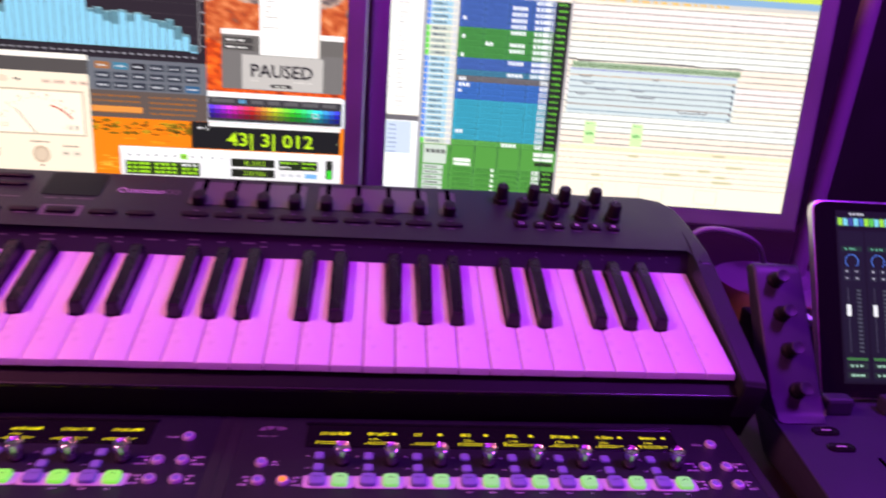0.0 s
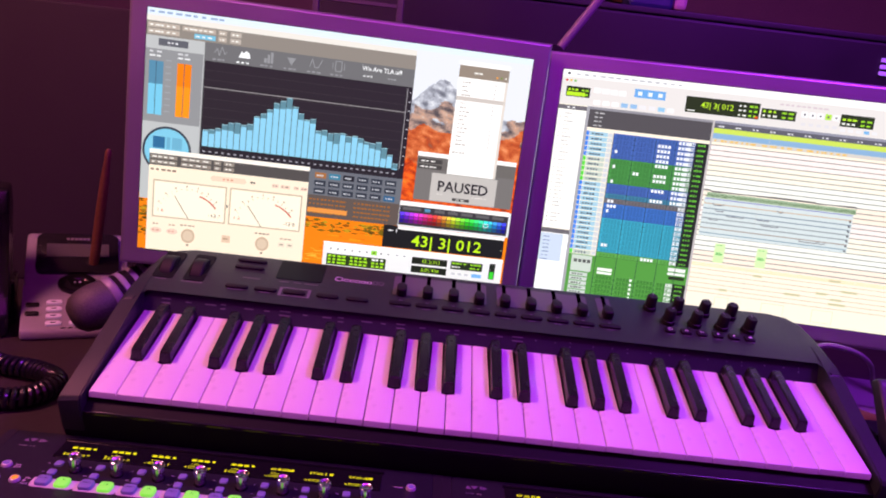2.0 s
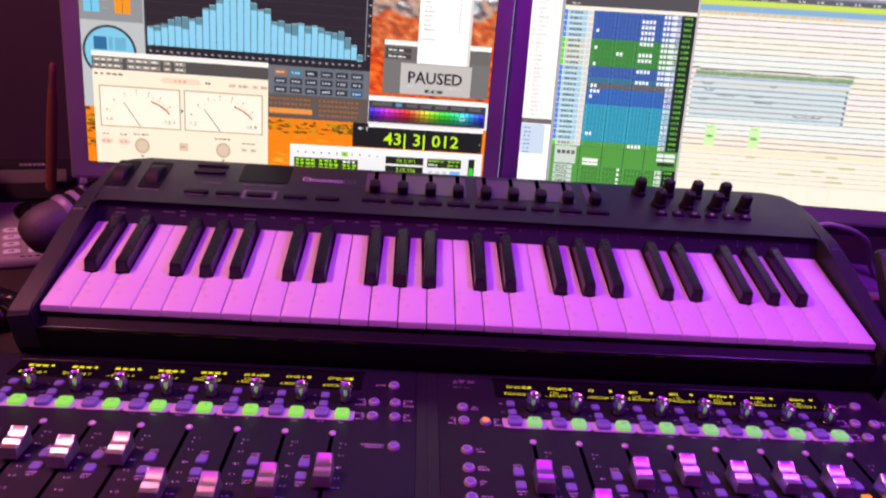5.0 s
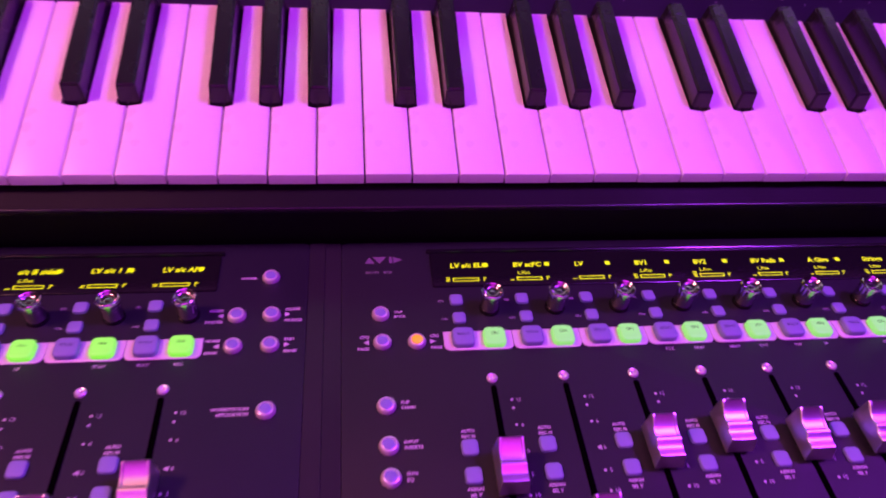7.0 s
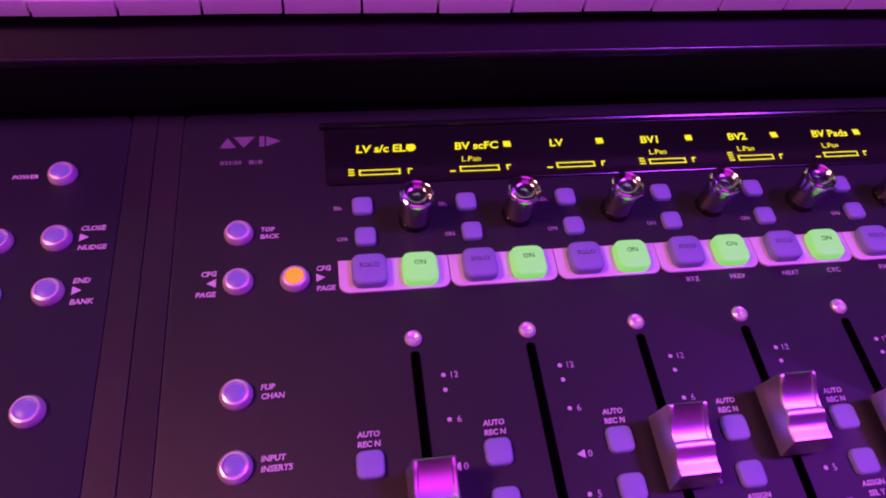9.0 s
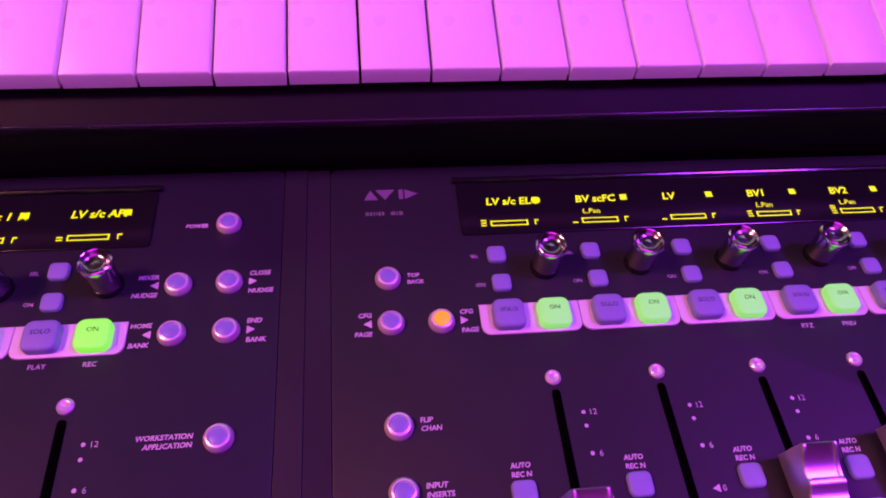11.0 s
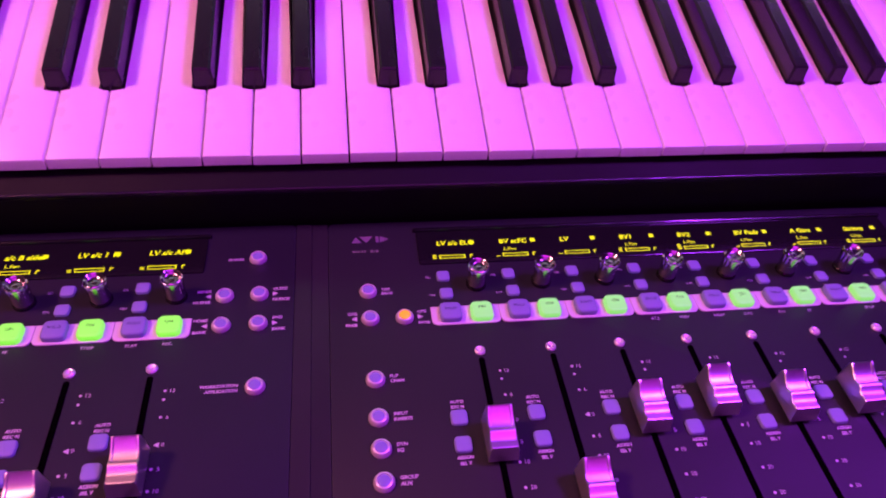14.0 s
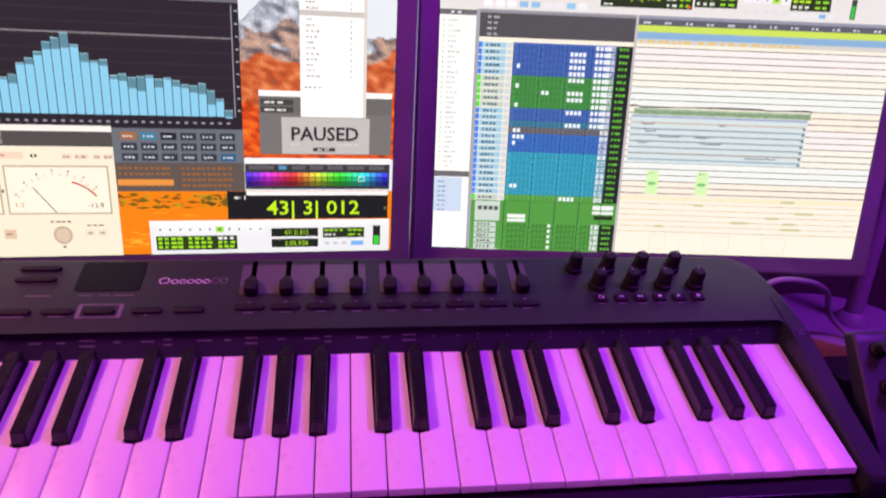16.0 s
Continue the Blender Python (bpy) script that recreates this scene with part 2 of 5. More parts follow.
# ---- the room ----
room = box(-2.2, 2.4, 1.5, 1.62, 0.0, 2.6)
solid("wall_north", room, WALL, "dark painted studio wall behind the desk", "wall", kind="structure")
solid("wall_south", box(-2.2, 2.4, -2.6, -2.48, 0.0, 2.6), WALL, "dark painted studio wall", "wall", kind="structure")
solid("wall_west", box(-2.32, -2.2, -2.6, 1.62, 0.0, 2.6), WALL, "dark painted studio wall", "wall", kind="structure")
solid("wall_east", box(2.4, 2.52, -2.6, 1.62, 0.0, 2.6), WALL, "dark painted studio wall", "wall", kind="structure")
solid("floor", box(-2.32, 2.52, -2.6, 1.62, -0.1, 0.0), CARPET, "dark carpet on the studio floor", "floor", kind="structure")
solid("ceiling", box(-2.32, 2.52, -2.6, 1.62, 2.6, 2.7), CEILING, "dark painted ceiling", "ceiling", kind="structure")

DESK_TOP = 0.76
desk = thing("studio_desk", pose(0, 0, 0), "dark stained wooden studio desk", "desk")
part("desktop", box(-1.1, 1.25, -0.42, 0.79, 0.72, DESK_TOP, 0.004), DESK, desk)
for x in (-1.08, 1.19):
    part("leg", box(x, x + 0.04, -0.38, 0.75, 0.0, 0.72, 0.003), DESK, desk)

# ---- piano keyboard ----
KEY_POSE = pose(0, 0, 0.85, 20)
PITCH = 0.0235
BLACK_AT = {1: -0.0012, 2: 0.0012, 4: -0.0014, 5: 0.0, 6: 0.0014}
KEY_END = 0.1185
keyboard = thing("midi_keyboard", KEY_POSE, "dark grey forty-nine key midi keyboard with white and black keys", "keyboard")

CASE = [(-0.362, -0.012), (-0.3605, 0.06), (-0.357, 0.12), (-0.355, 0.17), (-0.349, 0.194), (-0.337, 0.207), (-0.318, 0.2125),
        (0.318, 0.2125), (0.337, 0.207), (0.349, 0.194), (0.355, 0.17), (0.357, 0.12), (0.3605, 0.06), (0.362, -0.012)]
part("lower_case", add_prism(bmesh.new(), [(x * 0.995, y) for x, y in CASE], -0.058, -0.014, 0.004), SHELL_DARK, keyboard, smooth=True)
# the front under the keys: a matt ledge, a glossy band and a dark skirt
rail = add_side(bmesh.new(), [(0.002, -0.0095), (-0.0098, -0.0128), (-0.0104, -0.0135), (-0.0104, -0.0265), (-0.0098, -0.0272), (0.02, -0.0272), (0.02, -0.0095)], -0.3424, 0.3424)
part("front_rail", rail, SHELL_DARK, keyboard, "dark satin front rail")
part("front_band", box(-0.3424, 0.3424, -0.0112, -0.0105, -0.0262, -0.0142, 0.0002), BAND, keyboard, "glossy black front band")
# thin glossy tubes, added so that a highlight runs along both edges
for y, z, r, name in ((-0.0103, -0.0136, 0.0009, "rail_edge"), (-0.0105, -0.0269, 0.0005, "band_edge")):
    part(name, add_tube(bmesh.new(), [(-0.3424, y, z), (0.3424, y, z)], r, 12), RAIL, keyboard, "glossy rounded edge added to catch a highlight", smooth=True)
part("front_skirt", add_side(bmesh.new(), [(-0.0080, -0.0275), (-0.0090, -0.040), (-0.0080, -0.056), (0.02, -0.057), (0.02, -0.0275)], -0.3424, 0.3424, 0.001), SHELL_DARK, keyboard, smooth=True)
TOP = 0.018
PANEL = [(-0.3585, 0.108), (-0.357, 0.12), (-0.355, 0.17), (-0.349, 0.194), (-0.337, 0.207), (-0.318, 0.2125),
         (0.318, 0.2125), (0.337, 0.207), (0.349, 0.194), (0.355, 0.17), (0.357, 0.12), (0.3585, 0.108), (0.343, 0.108), (0.343, 0.1325), (-0.343, 0.1325), (-0.343, 0.108)]
part("control_panel", add_prism(bmesh.new(), PANEL, -0.014, TOP, 0.0045, 3), SHELL, keyboard, "dark grey textured control panel", smooth=True)
part("fallboard", add_side(bmesh.new(), [(0.1178, -0.003), (0.1318, 0.0150), (0.1345, 0.0150), (0.1345, -0.003)], -0.3425, 0.3425), FALLBOARD, keyboard, "dark strip behind the keys")
for s in (-1, 1):
    bm = bmesh.new()
    prof = [(-0.0100, -0.0570), (-0.0125, -0.0300), (-0.0128, -0.0040), (-0.0108, 0.0010), (-0.006, 0.0035), (0.05, 0.0098), (0.1075, 0.0176), (0.128, 0.0190), (0.158, 0.0184), (0.158, -0.0570)]
    inner = [bm.verts.new((s * 0.3425, y, z)) for y, z in prof]
    outer = [bm.verts.new((s * (0.3615 - 0.0042 * max(y, 0) / 0.12), y, z - (0.0028 if -0.001 < z < 0.017 else 0.0012 if z > 0 else 0))) for y, z in prof]
    bm.faces.new(inner)
    bm.faces.new(outer[::-1])
    for i in range(len(prof)):
        j = (i + 1) % len(prof)
        bm.faces.new((inner[i], outer[i], outer[j], inner[j]))
    bmesh.ops.bevel(bm, geom=list(bm.edges), offset=0.0012, segments=2, affect="EDGES")
    part("end_cheek", bm, SHELL, keyboard, smooth=True)
part("key_bed", box(-0.342, 0.342, 0.002, 0.117, -0.0145, -0.009), SLOT, keyboard)


def white_key(left, right):
    """Its outline, with notches of the given widths for the black keys beside it."""
    h = PITCH / 2 - 0.00045
    y = 0.0436
    pts = [(-h, 0.0), (h, 0.0)]
    pts += [(h, y), (h - right, y), (h - right, KEY_END)] if right else [(h, KEY_END)]
    pts += [(-h + left, KEY_END), (-h + left, y), (-h, y)] if left else [(-h, KEY_END)]
    bm = bmesh.new()
    add_prism(bm, pts, -0.0055, 0.0, 0.0007, 2)
    for v in bm.verts:
        if v.co.y < 0.0008 and v.co.z < -0.003:
            v.co.y -= 0.0012
    return mesh_of("white_key", bm, WHITE_KEY, True)


KEY_MESHES = {}
for i in range(29):
    n = i % 7
    left = 0.0064 + BLACK_AT[n] if n in BLACK_AT and i > 0 else 0
    right = 0.0064 - BLACK_AT[n + 1] if n + 1 in BLACK_AT and i < 28 else 0
    if i == 28:
        left = right = 0
    if (left, right) not in KEY_MESHES:
        KEY_MESHES[left, right] = white_key(left, right)
    sink = random.uniform(-0.0002, 0.0001)
    child("white_key", KEY_MESHES[left, right], keyboard, pose((i - 14) * PITCH, random.uniform(-0.0002, 0.0002), sink))
bm = bmesh.new()
low, high = 0.0059, 0.0046
corner = [(-low, 0.0437, -0.006), (low, 0.0437, -0.006), (low, KEY_END, -0.006), (-low, KEY_END, -0.006),
          (-high, 0.0475, 0.0105), (high, 0.0475, 0.0105), (high, KEY_END, 0.0112), (-high, KEY_END, 0.0112)]
vs = [bm.verts.new(c) for c in corner]
for f in ((0, 3, 2, 1), (4, 5, 6, 7), (0, 1, 5, 4), (1, 2, 6, 5), (2, 3, 7, 6), (3, 0, 4, 7)):
    bm.faces.new([vs[k] for k in f])
bmesh.ops.bevel(bm, geom=[e for e in bm.edges if max(v.co.z for v in e.verts) > 0], offset=0.0011, segments=3, affect="EDGES")
black_mesh = mesh_of("black_key", bm, BLACK_KEY, True)
for octave in range(4):
    for n, off in BLACK_AT.items():
        child("black_key", black_mesh, keyboard, pose((octave * 7 + n - 14.5) * PITCH + off, 0, 0))

# controls on the panel
part("display_window", add_prism(bmesh.new(), rounded(-0.2225, -0.1740, 0.1725, 0.2065, 0.003), TOP - 0.002, TOP + 0.0005), SMOKED, keyboard, "dark display window")
for x in (-0.334, -0.3025):
    well = part("wheel_well", add_prism(bmesh.new(), rounded(x - 0.0105, x + 0.0105, 0.152, 0.2005, 0.003), TOP - 0.002, TOP + 0.0006), SHELL_DARK, keyboard)
    wheel = bmesh.new()
    add_lathe(wheel, [(0.019, -0.0065), (0.0205, -0.005), (0.0205, 0.005), (0.019, 0.0065)], 28)
    bmesh.ops.rotate(wheel, verts=wheel.verts, matrix=Matrix.Rotation(radians(90), 3, "Y"))
    part("wheel", wheel, RUBBER, keyboard, smooth=True, m=pose(x, 0.176, TOP - 0.0125))
slot_bm = box(-0.0021, 0.0021, -0.0175, 0.0215, TOP - 0.002, TOP + 0.0007)
for x0, x1 in ((-0.0985, 0.0010), (0.0125, 0.1105), (0.1215, 0.1365)):
    part("slider_plate", add_prism(bmesh.new(), rounded(x0, x1, 0.1668, 0.2020, 0.0012, 2), TOP - 0.002, TOP + 0.0004), PLATE, keyboard, "smoky grey plate under the sliders")
slot_mesh = mesh_of("slider_slot", slot_bm, SLOT)
cap = bmesh.new()
add_prism(cap, rounded(-0.0054, 0.0054, -0.0085, 0.0045, 0.0034, 4), 0.0008, 0.0092, 0.0016, 3)
add_prism(cap, [(-0.0040, 0.0040), (0.0040, 0.0040), (0.0022, 0.0095), (-0.0022, 0.0095)], 0.0008, 0.0070, 0.0010)
cap_mesh = mesh_of("slider_cap", cap, RUBBER, True)
pill_mesh = mesh_of("slider_button", add_prism(bmesh.new(), rounded(-0.0115, 0.0115, -0.0032, 0.0032, 0.003), TOP - 0.001, TOP + 0.0022, 0.0009), RUBBER, True)
for k in range(9):
    x = -0.0889 + k * 0.02735
    child("slider_slot", slot_mesh, keyboard, pose(x, 0.1845, 0))
    child("slider_cap", cap_mesh, keyboard, pose(x, 0.172 + random.uniform(-0.0006, 0.0006), TOP))
    child("slider_button", pill_mesh, keyboard, pose(x, 0.1515, 0))
for x in (-0.2565, -0.2270, -0.1975, -0.1635, -0.1330):
    child("function_button", pill_mesh, keyboard, pose(x, 0.1495, 0))
for y in (0.199, 0.186):
    child("octave_button", pill_mesh, keyboard, pose(-0.253, y, 0) @ Matrix.Diagonal((1.35, 0.9, 1, 1)))
knob = bmesh.new()
add_lathe(knob, [(0.0075, 0), (0.0072, 0.004), (0.0062, 0.0045), (0.0058, 0.0155), (0.0048, 0.017)], 24)
for i, v in enumerate(knob.verts):
    if v.co.z > 0.0042 and (i % 3 == 0):
        v.co.x *= 0.93
        v.co.y *= 0.93
knob_mesh = mesh_of("rotary_knob", knob, RUBBER, True)
mark_mesh = mesh_of("pointer_mark", box(-0.0005, 0.0005, 0.001, 0.0058, 0.0168, 0.0173), PRINT_DIM)
for k in range(8):
    x, y = (0.1800 + 0.0294 * k, 0.1935) if k < 4 else (0.1950 + 0.0288 * (k - 4), 0.1715)
    turned = child("rotary_knob", knob_mesh, keyboard, pose(x, y, TOP, 0, 0, random.uniform(-70, 70)))
    child("pointer_mark", mark_mesh, turned)
sq_mesh = mesh_of("transport_button", add_prism(bmesh.new(), rounded(-0.0056, 0.0056, -0.0042, 0.0042, 0.002), TOP - 0.001, TOP + 0.0024, 0.0008), RUBBER, True)
for k in range(6):
    button = child("transport_button", sq_mesh, keyboard, pose(0.1940 + 0.0169 * k, 0.1565, 0))
    bm = bmesh.new()
    z = TOP + 0.0026
    if k == 0:
        ring = [(0.0022 * math.cos(a * math.pi / 6), 0.0022 * math.sin(a * math.pi / 6)) for a in range(12)]
        for a in range(12):
            p, q = ring[a], ring[(a + 1) % 12]
            poly(bm, [p, q, (q[0] * 0.72, q[1] * 0.72), (p[0] * 0.72, p[1] * 0.72)], z)
    elif k in (1, 2):
        s = -1 if k == 1 else 1
        for o in (-0.0012, 0.0012):
            poly(bm, [(o - s * 0.001, -0.0014), (o + s * 0.001, 0), (o - s * 0.001, 0.0014)], z)
    elif k == 4:
        poly(bm, [(-0.0014, -0.0016), (0.0016, 0), (-0.0014, 0.0016)], z)
    else:
        flat(bm, -0.0014, 0.0014, -0.0014, 0.0014, z)
    part("symbol", bm, PRINT, button)

# printing on the panel: the maker's word mark and small captions as bars


def add_ring(bm, x, y, rx, ry, w, z):
    """A flat oval outline."""
    pts = [(math.cos(a * math.pi / 10), math.sin(a * math.pi / 10)) for a in range(20)]
    for a in range(20):
        (ca, sa), (cb, sb) = pts[a], pts[(a + 1) % 20]
        poly(bm, [(x + rx * ca, y + ry * sa), (x + rx * cb, y + ry * sb), (x + (rx - w) * cb, y + (ry - w) * sb), (x + (rx - w) * ca, y + (ry - w) * sa)], z)


bm = bmesh.new()
add_ring(bm, -0.1570, 0.1835, 0.0043, 0.0038, 0.0010, TOP + 0.0004)
for k in range(5):
    add_ring(bm, -0.1491 + 0.0061 * k, 0.1823, 0.0028, 0.0026, 0.0009, TOP + 0.0004)
part("word_mark", bm, PRINT, keyboard, "pale plain rings of the word mark")
bm = bmesh.new()
for k in range(2):
    add_ring(bm, -0.1182 + 0.0066 * k, 0.1830, 0.0030, 0.0036, 0.0007, TOP + 0.0004)
part("model_mark", bm, PRINT_DIM, keyboard)
bm = bmesh.new()
for x0, x1, y0, y1 in ((-0.2135, -0.1812, 0.1562, 0.1575), (-0.2135, -0.1812, 0.1425, 0.1438), (-0.2135, -0.2105, 0.1438, 0.1562), (-0.1842, -0.1812, 0.1438, 0.1562)):
    flat(bm, x0, x1, y0, y1, TOP + 0.0004)
part("button_frame", bm, PRINT_DIM, keyboard, "pale printed frame")
bm = bmesh.new()
for k in range(9):
    x = -0.0889 + k * 0.02735
    flat(bm, x - 0.004, x + 0.004, 0.1455, 0.1464, TOP + 0.0003)
    flat(bm, x - 0.0015, x + 0.0015, 0.1568, 0.1580, TOP + 0.0003)
for x, w in ((-0.2565, 0.016), (-0.2270, 0.010), (-0.1635, 0.003), (-0.334, 0.011), (-0.3025, 0.022)):
    flat(bm, x - w / 2, x + w / 2, 0.1442 if w < 0.02 and x > -0.3 else 0.1485, 0.1454 if w < 0.02 and x > -0.3 else 0.1497, TOP + 0.0003)
for x, w in ((-0.212, 0.010), (-0.198, 0.008), (-0.184, 0.014), (-0.246, 0.018)):
    flat(bm, x - w / 2, x + w / 2, 0.1668, 0.1679, TOP + 0.0003)
for k in range(6):
    flat(bm, 0.1905 + 0.0169 * k, 0.1975 + 0.0169 * k, 0.1497, 0.1505, TOP + 0.0003)
tagged(part("caption_print", bm, PRINT_DIM, keyboard), kind="stuff")
bm = bmesh.new()
lead = Vector((0, 0.0140, 0.0180))
for k in range(34):
    x = -0.325 + k * 0.0196 + (0.004 if k % 3 else 0)
    w = (0.009, 0.006, 0.011, 0.005)[k % 4] if x < 0.05 else 0.0012
    for row in (0.62,) if k % 3 else (0.5, 0.68):
        a = Vector((0, 0.1176, -0.0029)) + lead * row
        f = bm.faces.new([bm.verts.new((x, a.y, a.z)), bm.verts.new((x + w, a.y, a.z)), bm.verts.new((x + w, a.y + 0.0008, a.z + 0.00103)), bm.verts.new((x, a.y + 0.0008, a.z + 0.00103))])
tagged(part("fallboard_print", bm, PRINT_DIM, keyboard), kind="stuff")

# what holds the keyboard up behind the consoles
stand = thing("keyboard_stand", pose(0, 0, 0), "black sloped keyboard stand on the desk", "stand")
for x in (-0.26, 0.24):
    bm = add_side(bmesh.new(), [(0.035, DESK_TOP), (0.035, 0.8030), (0.205, 0.8645), (0.205, DESK_TOP)], x, x + 0.03, 0.002)
    part("bracket", bm, RUBBER, stand)
part("crossbar", box(-0.23, 0.24, 0.10, 0.13, DESK_TOP + 0.005, DESK_TOP + 0.035, 0.002), RUBBER, stand)

# ---- fader consoles ----
CH = 0.0333
FIRST = 0.0435
CONSOLE_POSE = pose(0, 0, 0.806, 5.5, 0, -0.3)


def pad_outline():
    """One channel's pale pad, its lower corners rounded."""
    x0, x1, y0, y1, r = -0.0198, 0.0133, -0.0716, -0.0604, 0.0030
    pts = [(x1, y1), (x0, y1)]
    for a in range(5):
        w = radians(180 + 22.5 * a)
        pts.append((x0 + r + r * math.cos(w), y0 + r + r * math.sin(w)))
    for a in range(5):
        w = radians(270 + 22.5 * a)
        pts.append((x1 - r + r * math.cos(w), y0 + r + r * math.sin(w)))
    return pts


def soft_button(name, size, height, mat, tall=None):
    h, v = size / 2, (tall or size) / 2
    bm = add_prism(bmesh.new(), rounded(-h, h, -v, v, size * 0.25), -0.0006, height, size * 0.11, 3)
    return mesh_of(name, bm, mat, True)


small_soft = soft_button("soft_button", 0.0064, 0.0016, SOFT)
small_orange = soft_button("soft_button", 0.0064, 0.0016, LIT_ORANGE)
rec_soft = soft_button("soft_button", 0.0072, 0.0016, SOFT)
rec_orange = soft_button("soft_button", 0.0072, 0.0016, LIT_ORANGE)
big_soft = soft_button("solo_button", 0.0105, 0.0037, SOFT)
big_green = soft_button("on_button", 0.0105, 0.0037, LIT_GREEN)
big_lime = soft_button("on_button", 0.0105, 0.0037, LIT_LIME)
pad_mesh = mesh_of("pad", add_prism(bmesh.new(), pad_outline(), -0.0005, 0.0006, 0.0003), PADS, True)
bezel_mesh = mesh_of("bezel", add_lathe(bmesh.new(), [(0.0043, -0.0005), (0.0043, 0.0006), (0.0040, 0.0014), (0.0035, 0.0022), (0.0029, 0.0024), (0.0026, 0.0018)], 28), SATIN, True)
lens_mesh = mesh_of("lens", add_lathe(bmesh.new(), [(0.0026, 0.001), (0.0025, 0.0020), (0.0019, 0.0023)], 20), LENS_VIOLET, True)
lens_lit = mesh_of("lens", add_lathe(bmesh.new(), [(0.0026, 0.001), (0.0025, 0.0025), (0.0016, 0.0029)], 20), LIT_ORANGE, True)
led_mesh = mesh_of("screw_cap", add_lathe(bmesh.new(), [(0.0026, -0.0005), (0.0024, 0.0006), (0.0017, 0.0012), (0.0008, 0.0009), (0.0003, 0.0005)], 20), SATIN, True)
slot_channel = mesh_of("fader_slot", add_prism(bmesh.new(), rounded(-0.0013, 0.0013, -0.198, -0.0915, 0.0012), -0.004, 0.0003), SLOT)
encoder_body = mesh_of("encoder_body", add_lathe(bmesh.new(), [(0.0045, -0.0005), (0.0046, 0.0030), (0.0048, 0.0092), (0.0044, 0.0096)], 32), CHROME, True)
encoder_top = mesh_of("encoder_top", add_lathe(bmesh.new(), [(0.0048, 0.0092), (0.0052, 0.0096), (0.0053, 0.0104), (0.0051, 0.0110), (0.0047, 0.0112), (0.0043, 0.0110), (0.0038, 0.0103), (0.0026, 0.0098), (0.0012, 0.0098), (0.0004, 0.0100)], 32, [0, 0, 0, 0, 0, 1, 1, 1, 1, 1]), [SATIN_TOP, ENCODER_DISH], True)
encoder_skirt = mesh_of("encoder_skirt", add_lathe(bmesh.new(), [(0.0051, -0.0005), (0.0050, 0.0012), (0.0046, 0.0016)], 30), GLOSS_BLACK, True)
# fader cap: a raised back facet, a ridge across the waist, a low front lip and a sloping nose
profile = [(-0.0093, 0.0014), (-0.0082, 0.0086), (-0.0077, 0.0093), (-0.0069, 0.0095), (-0.0050, 0.0092), (-0.0032, 0.0097), (-0.0018, 0.0108), (-0.0009, 0.0113), (0.0000, 0.0112), (0.0008, 0.0107),
           (0.0026, 0.0109), (0.0048, 0.0119), (0.0066, 0.0132), (0.0080, 0.0143), (0.0088, 0.0145), (0.0094, 0.0138), (0.0102, 0.0014)]
bm = bmesh.new()
n = len(profile)
rows = []
for side, rim in ((-1, 0.0), (-1, 0.0004), (-1, 0.0011), (-1, 0.0014), (1, 0.0014), (1, 0.0011), (1, 0.0004), (1, 0.0)):
    row = []
    for y, z in profile:
        half = 0.0061 - 0.0008 * (z - 0.0014) / 0.013
        drop = 0.0005 if rim == 0 and z > 0.005 else 0
        hollow = 0.0006 if rim > 0.0012 and 0.0004 < y < 0.0085 else 0
        row.append(bm.verts.new((side * (half - rim), y, 0.94 * (z - drop - hollow))))
    rows.append(row)
for a, b in zip(rows, rows[1:]):
    for i in range(n - 1):
        bm.faces.new((a[i], b[i], b[i + 1], a[i + 1]))
bm.faces.new(rows[0])
bm.faces.new(rows[-1][::-1])
bm.faces.new([r[0] for r in rows][::-1] + [r[-1] for r in rows])
fader_mesh = mesh_of("fader_cap", bm, SILVER, True)
stem_mesh = mesh_of("fader_stem", box(-0.0009, 0.0009, -0.004, 0.004, -0.003, 0.004), SLOT)
SCALE = [(-0.0993, "12"), (-0.1036, ""), (-0.1120, "6"), (-0.1246, "0"), (-0.1350, "5"), (-0.1440, "10"), (-0.1550, "20"), (-0.1660, "30"), (-0.1770, "40"), (-0.1828, "60"), (-0.1880, "")]


def round_button(parent, x, y, lit=False):
    ring = child("round_button", bezel_mesh, parent, pose(x, y, 0))
    child("lens", lens_lit if lit else lens_mesh, ring, None, "lit orange lens" if lit else "")


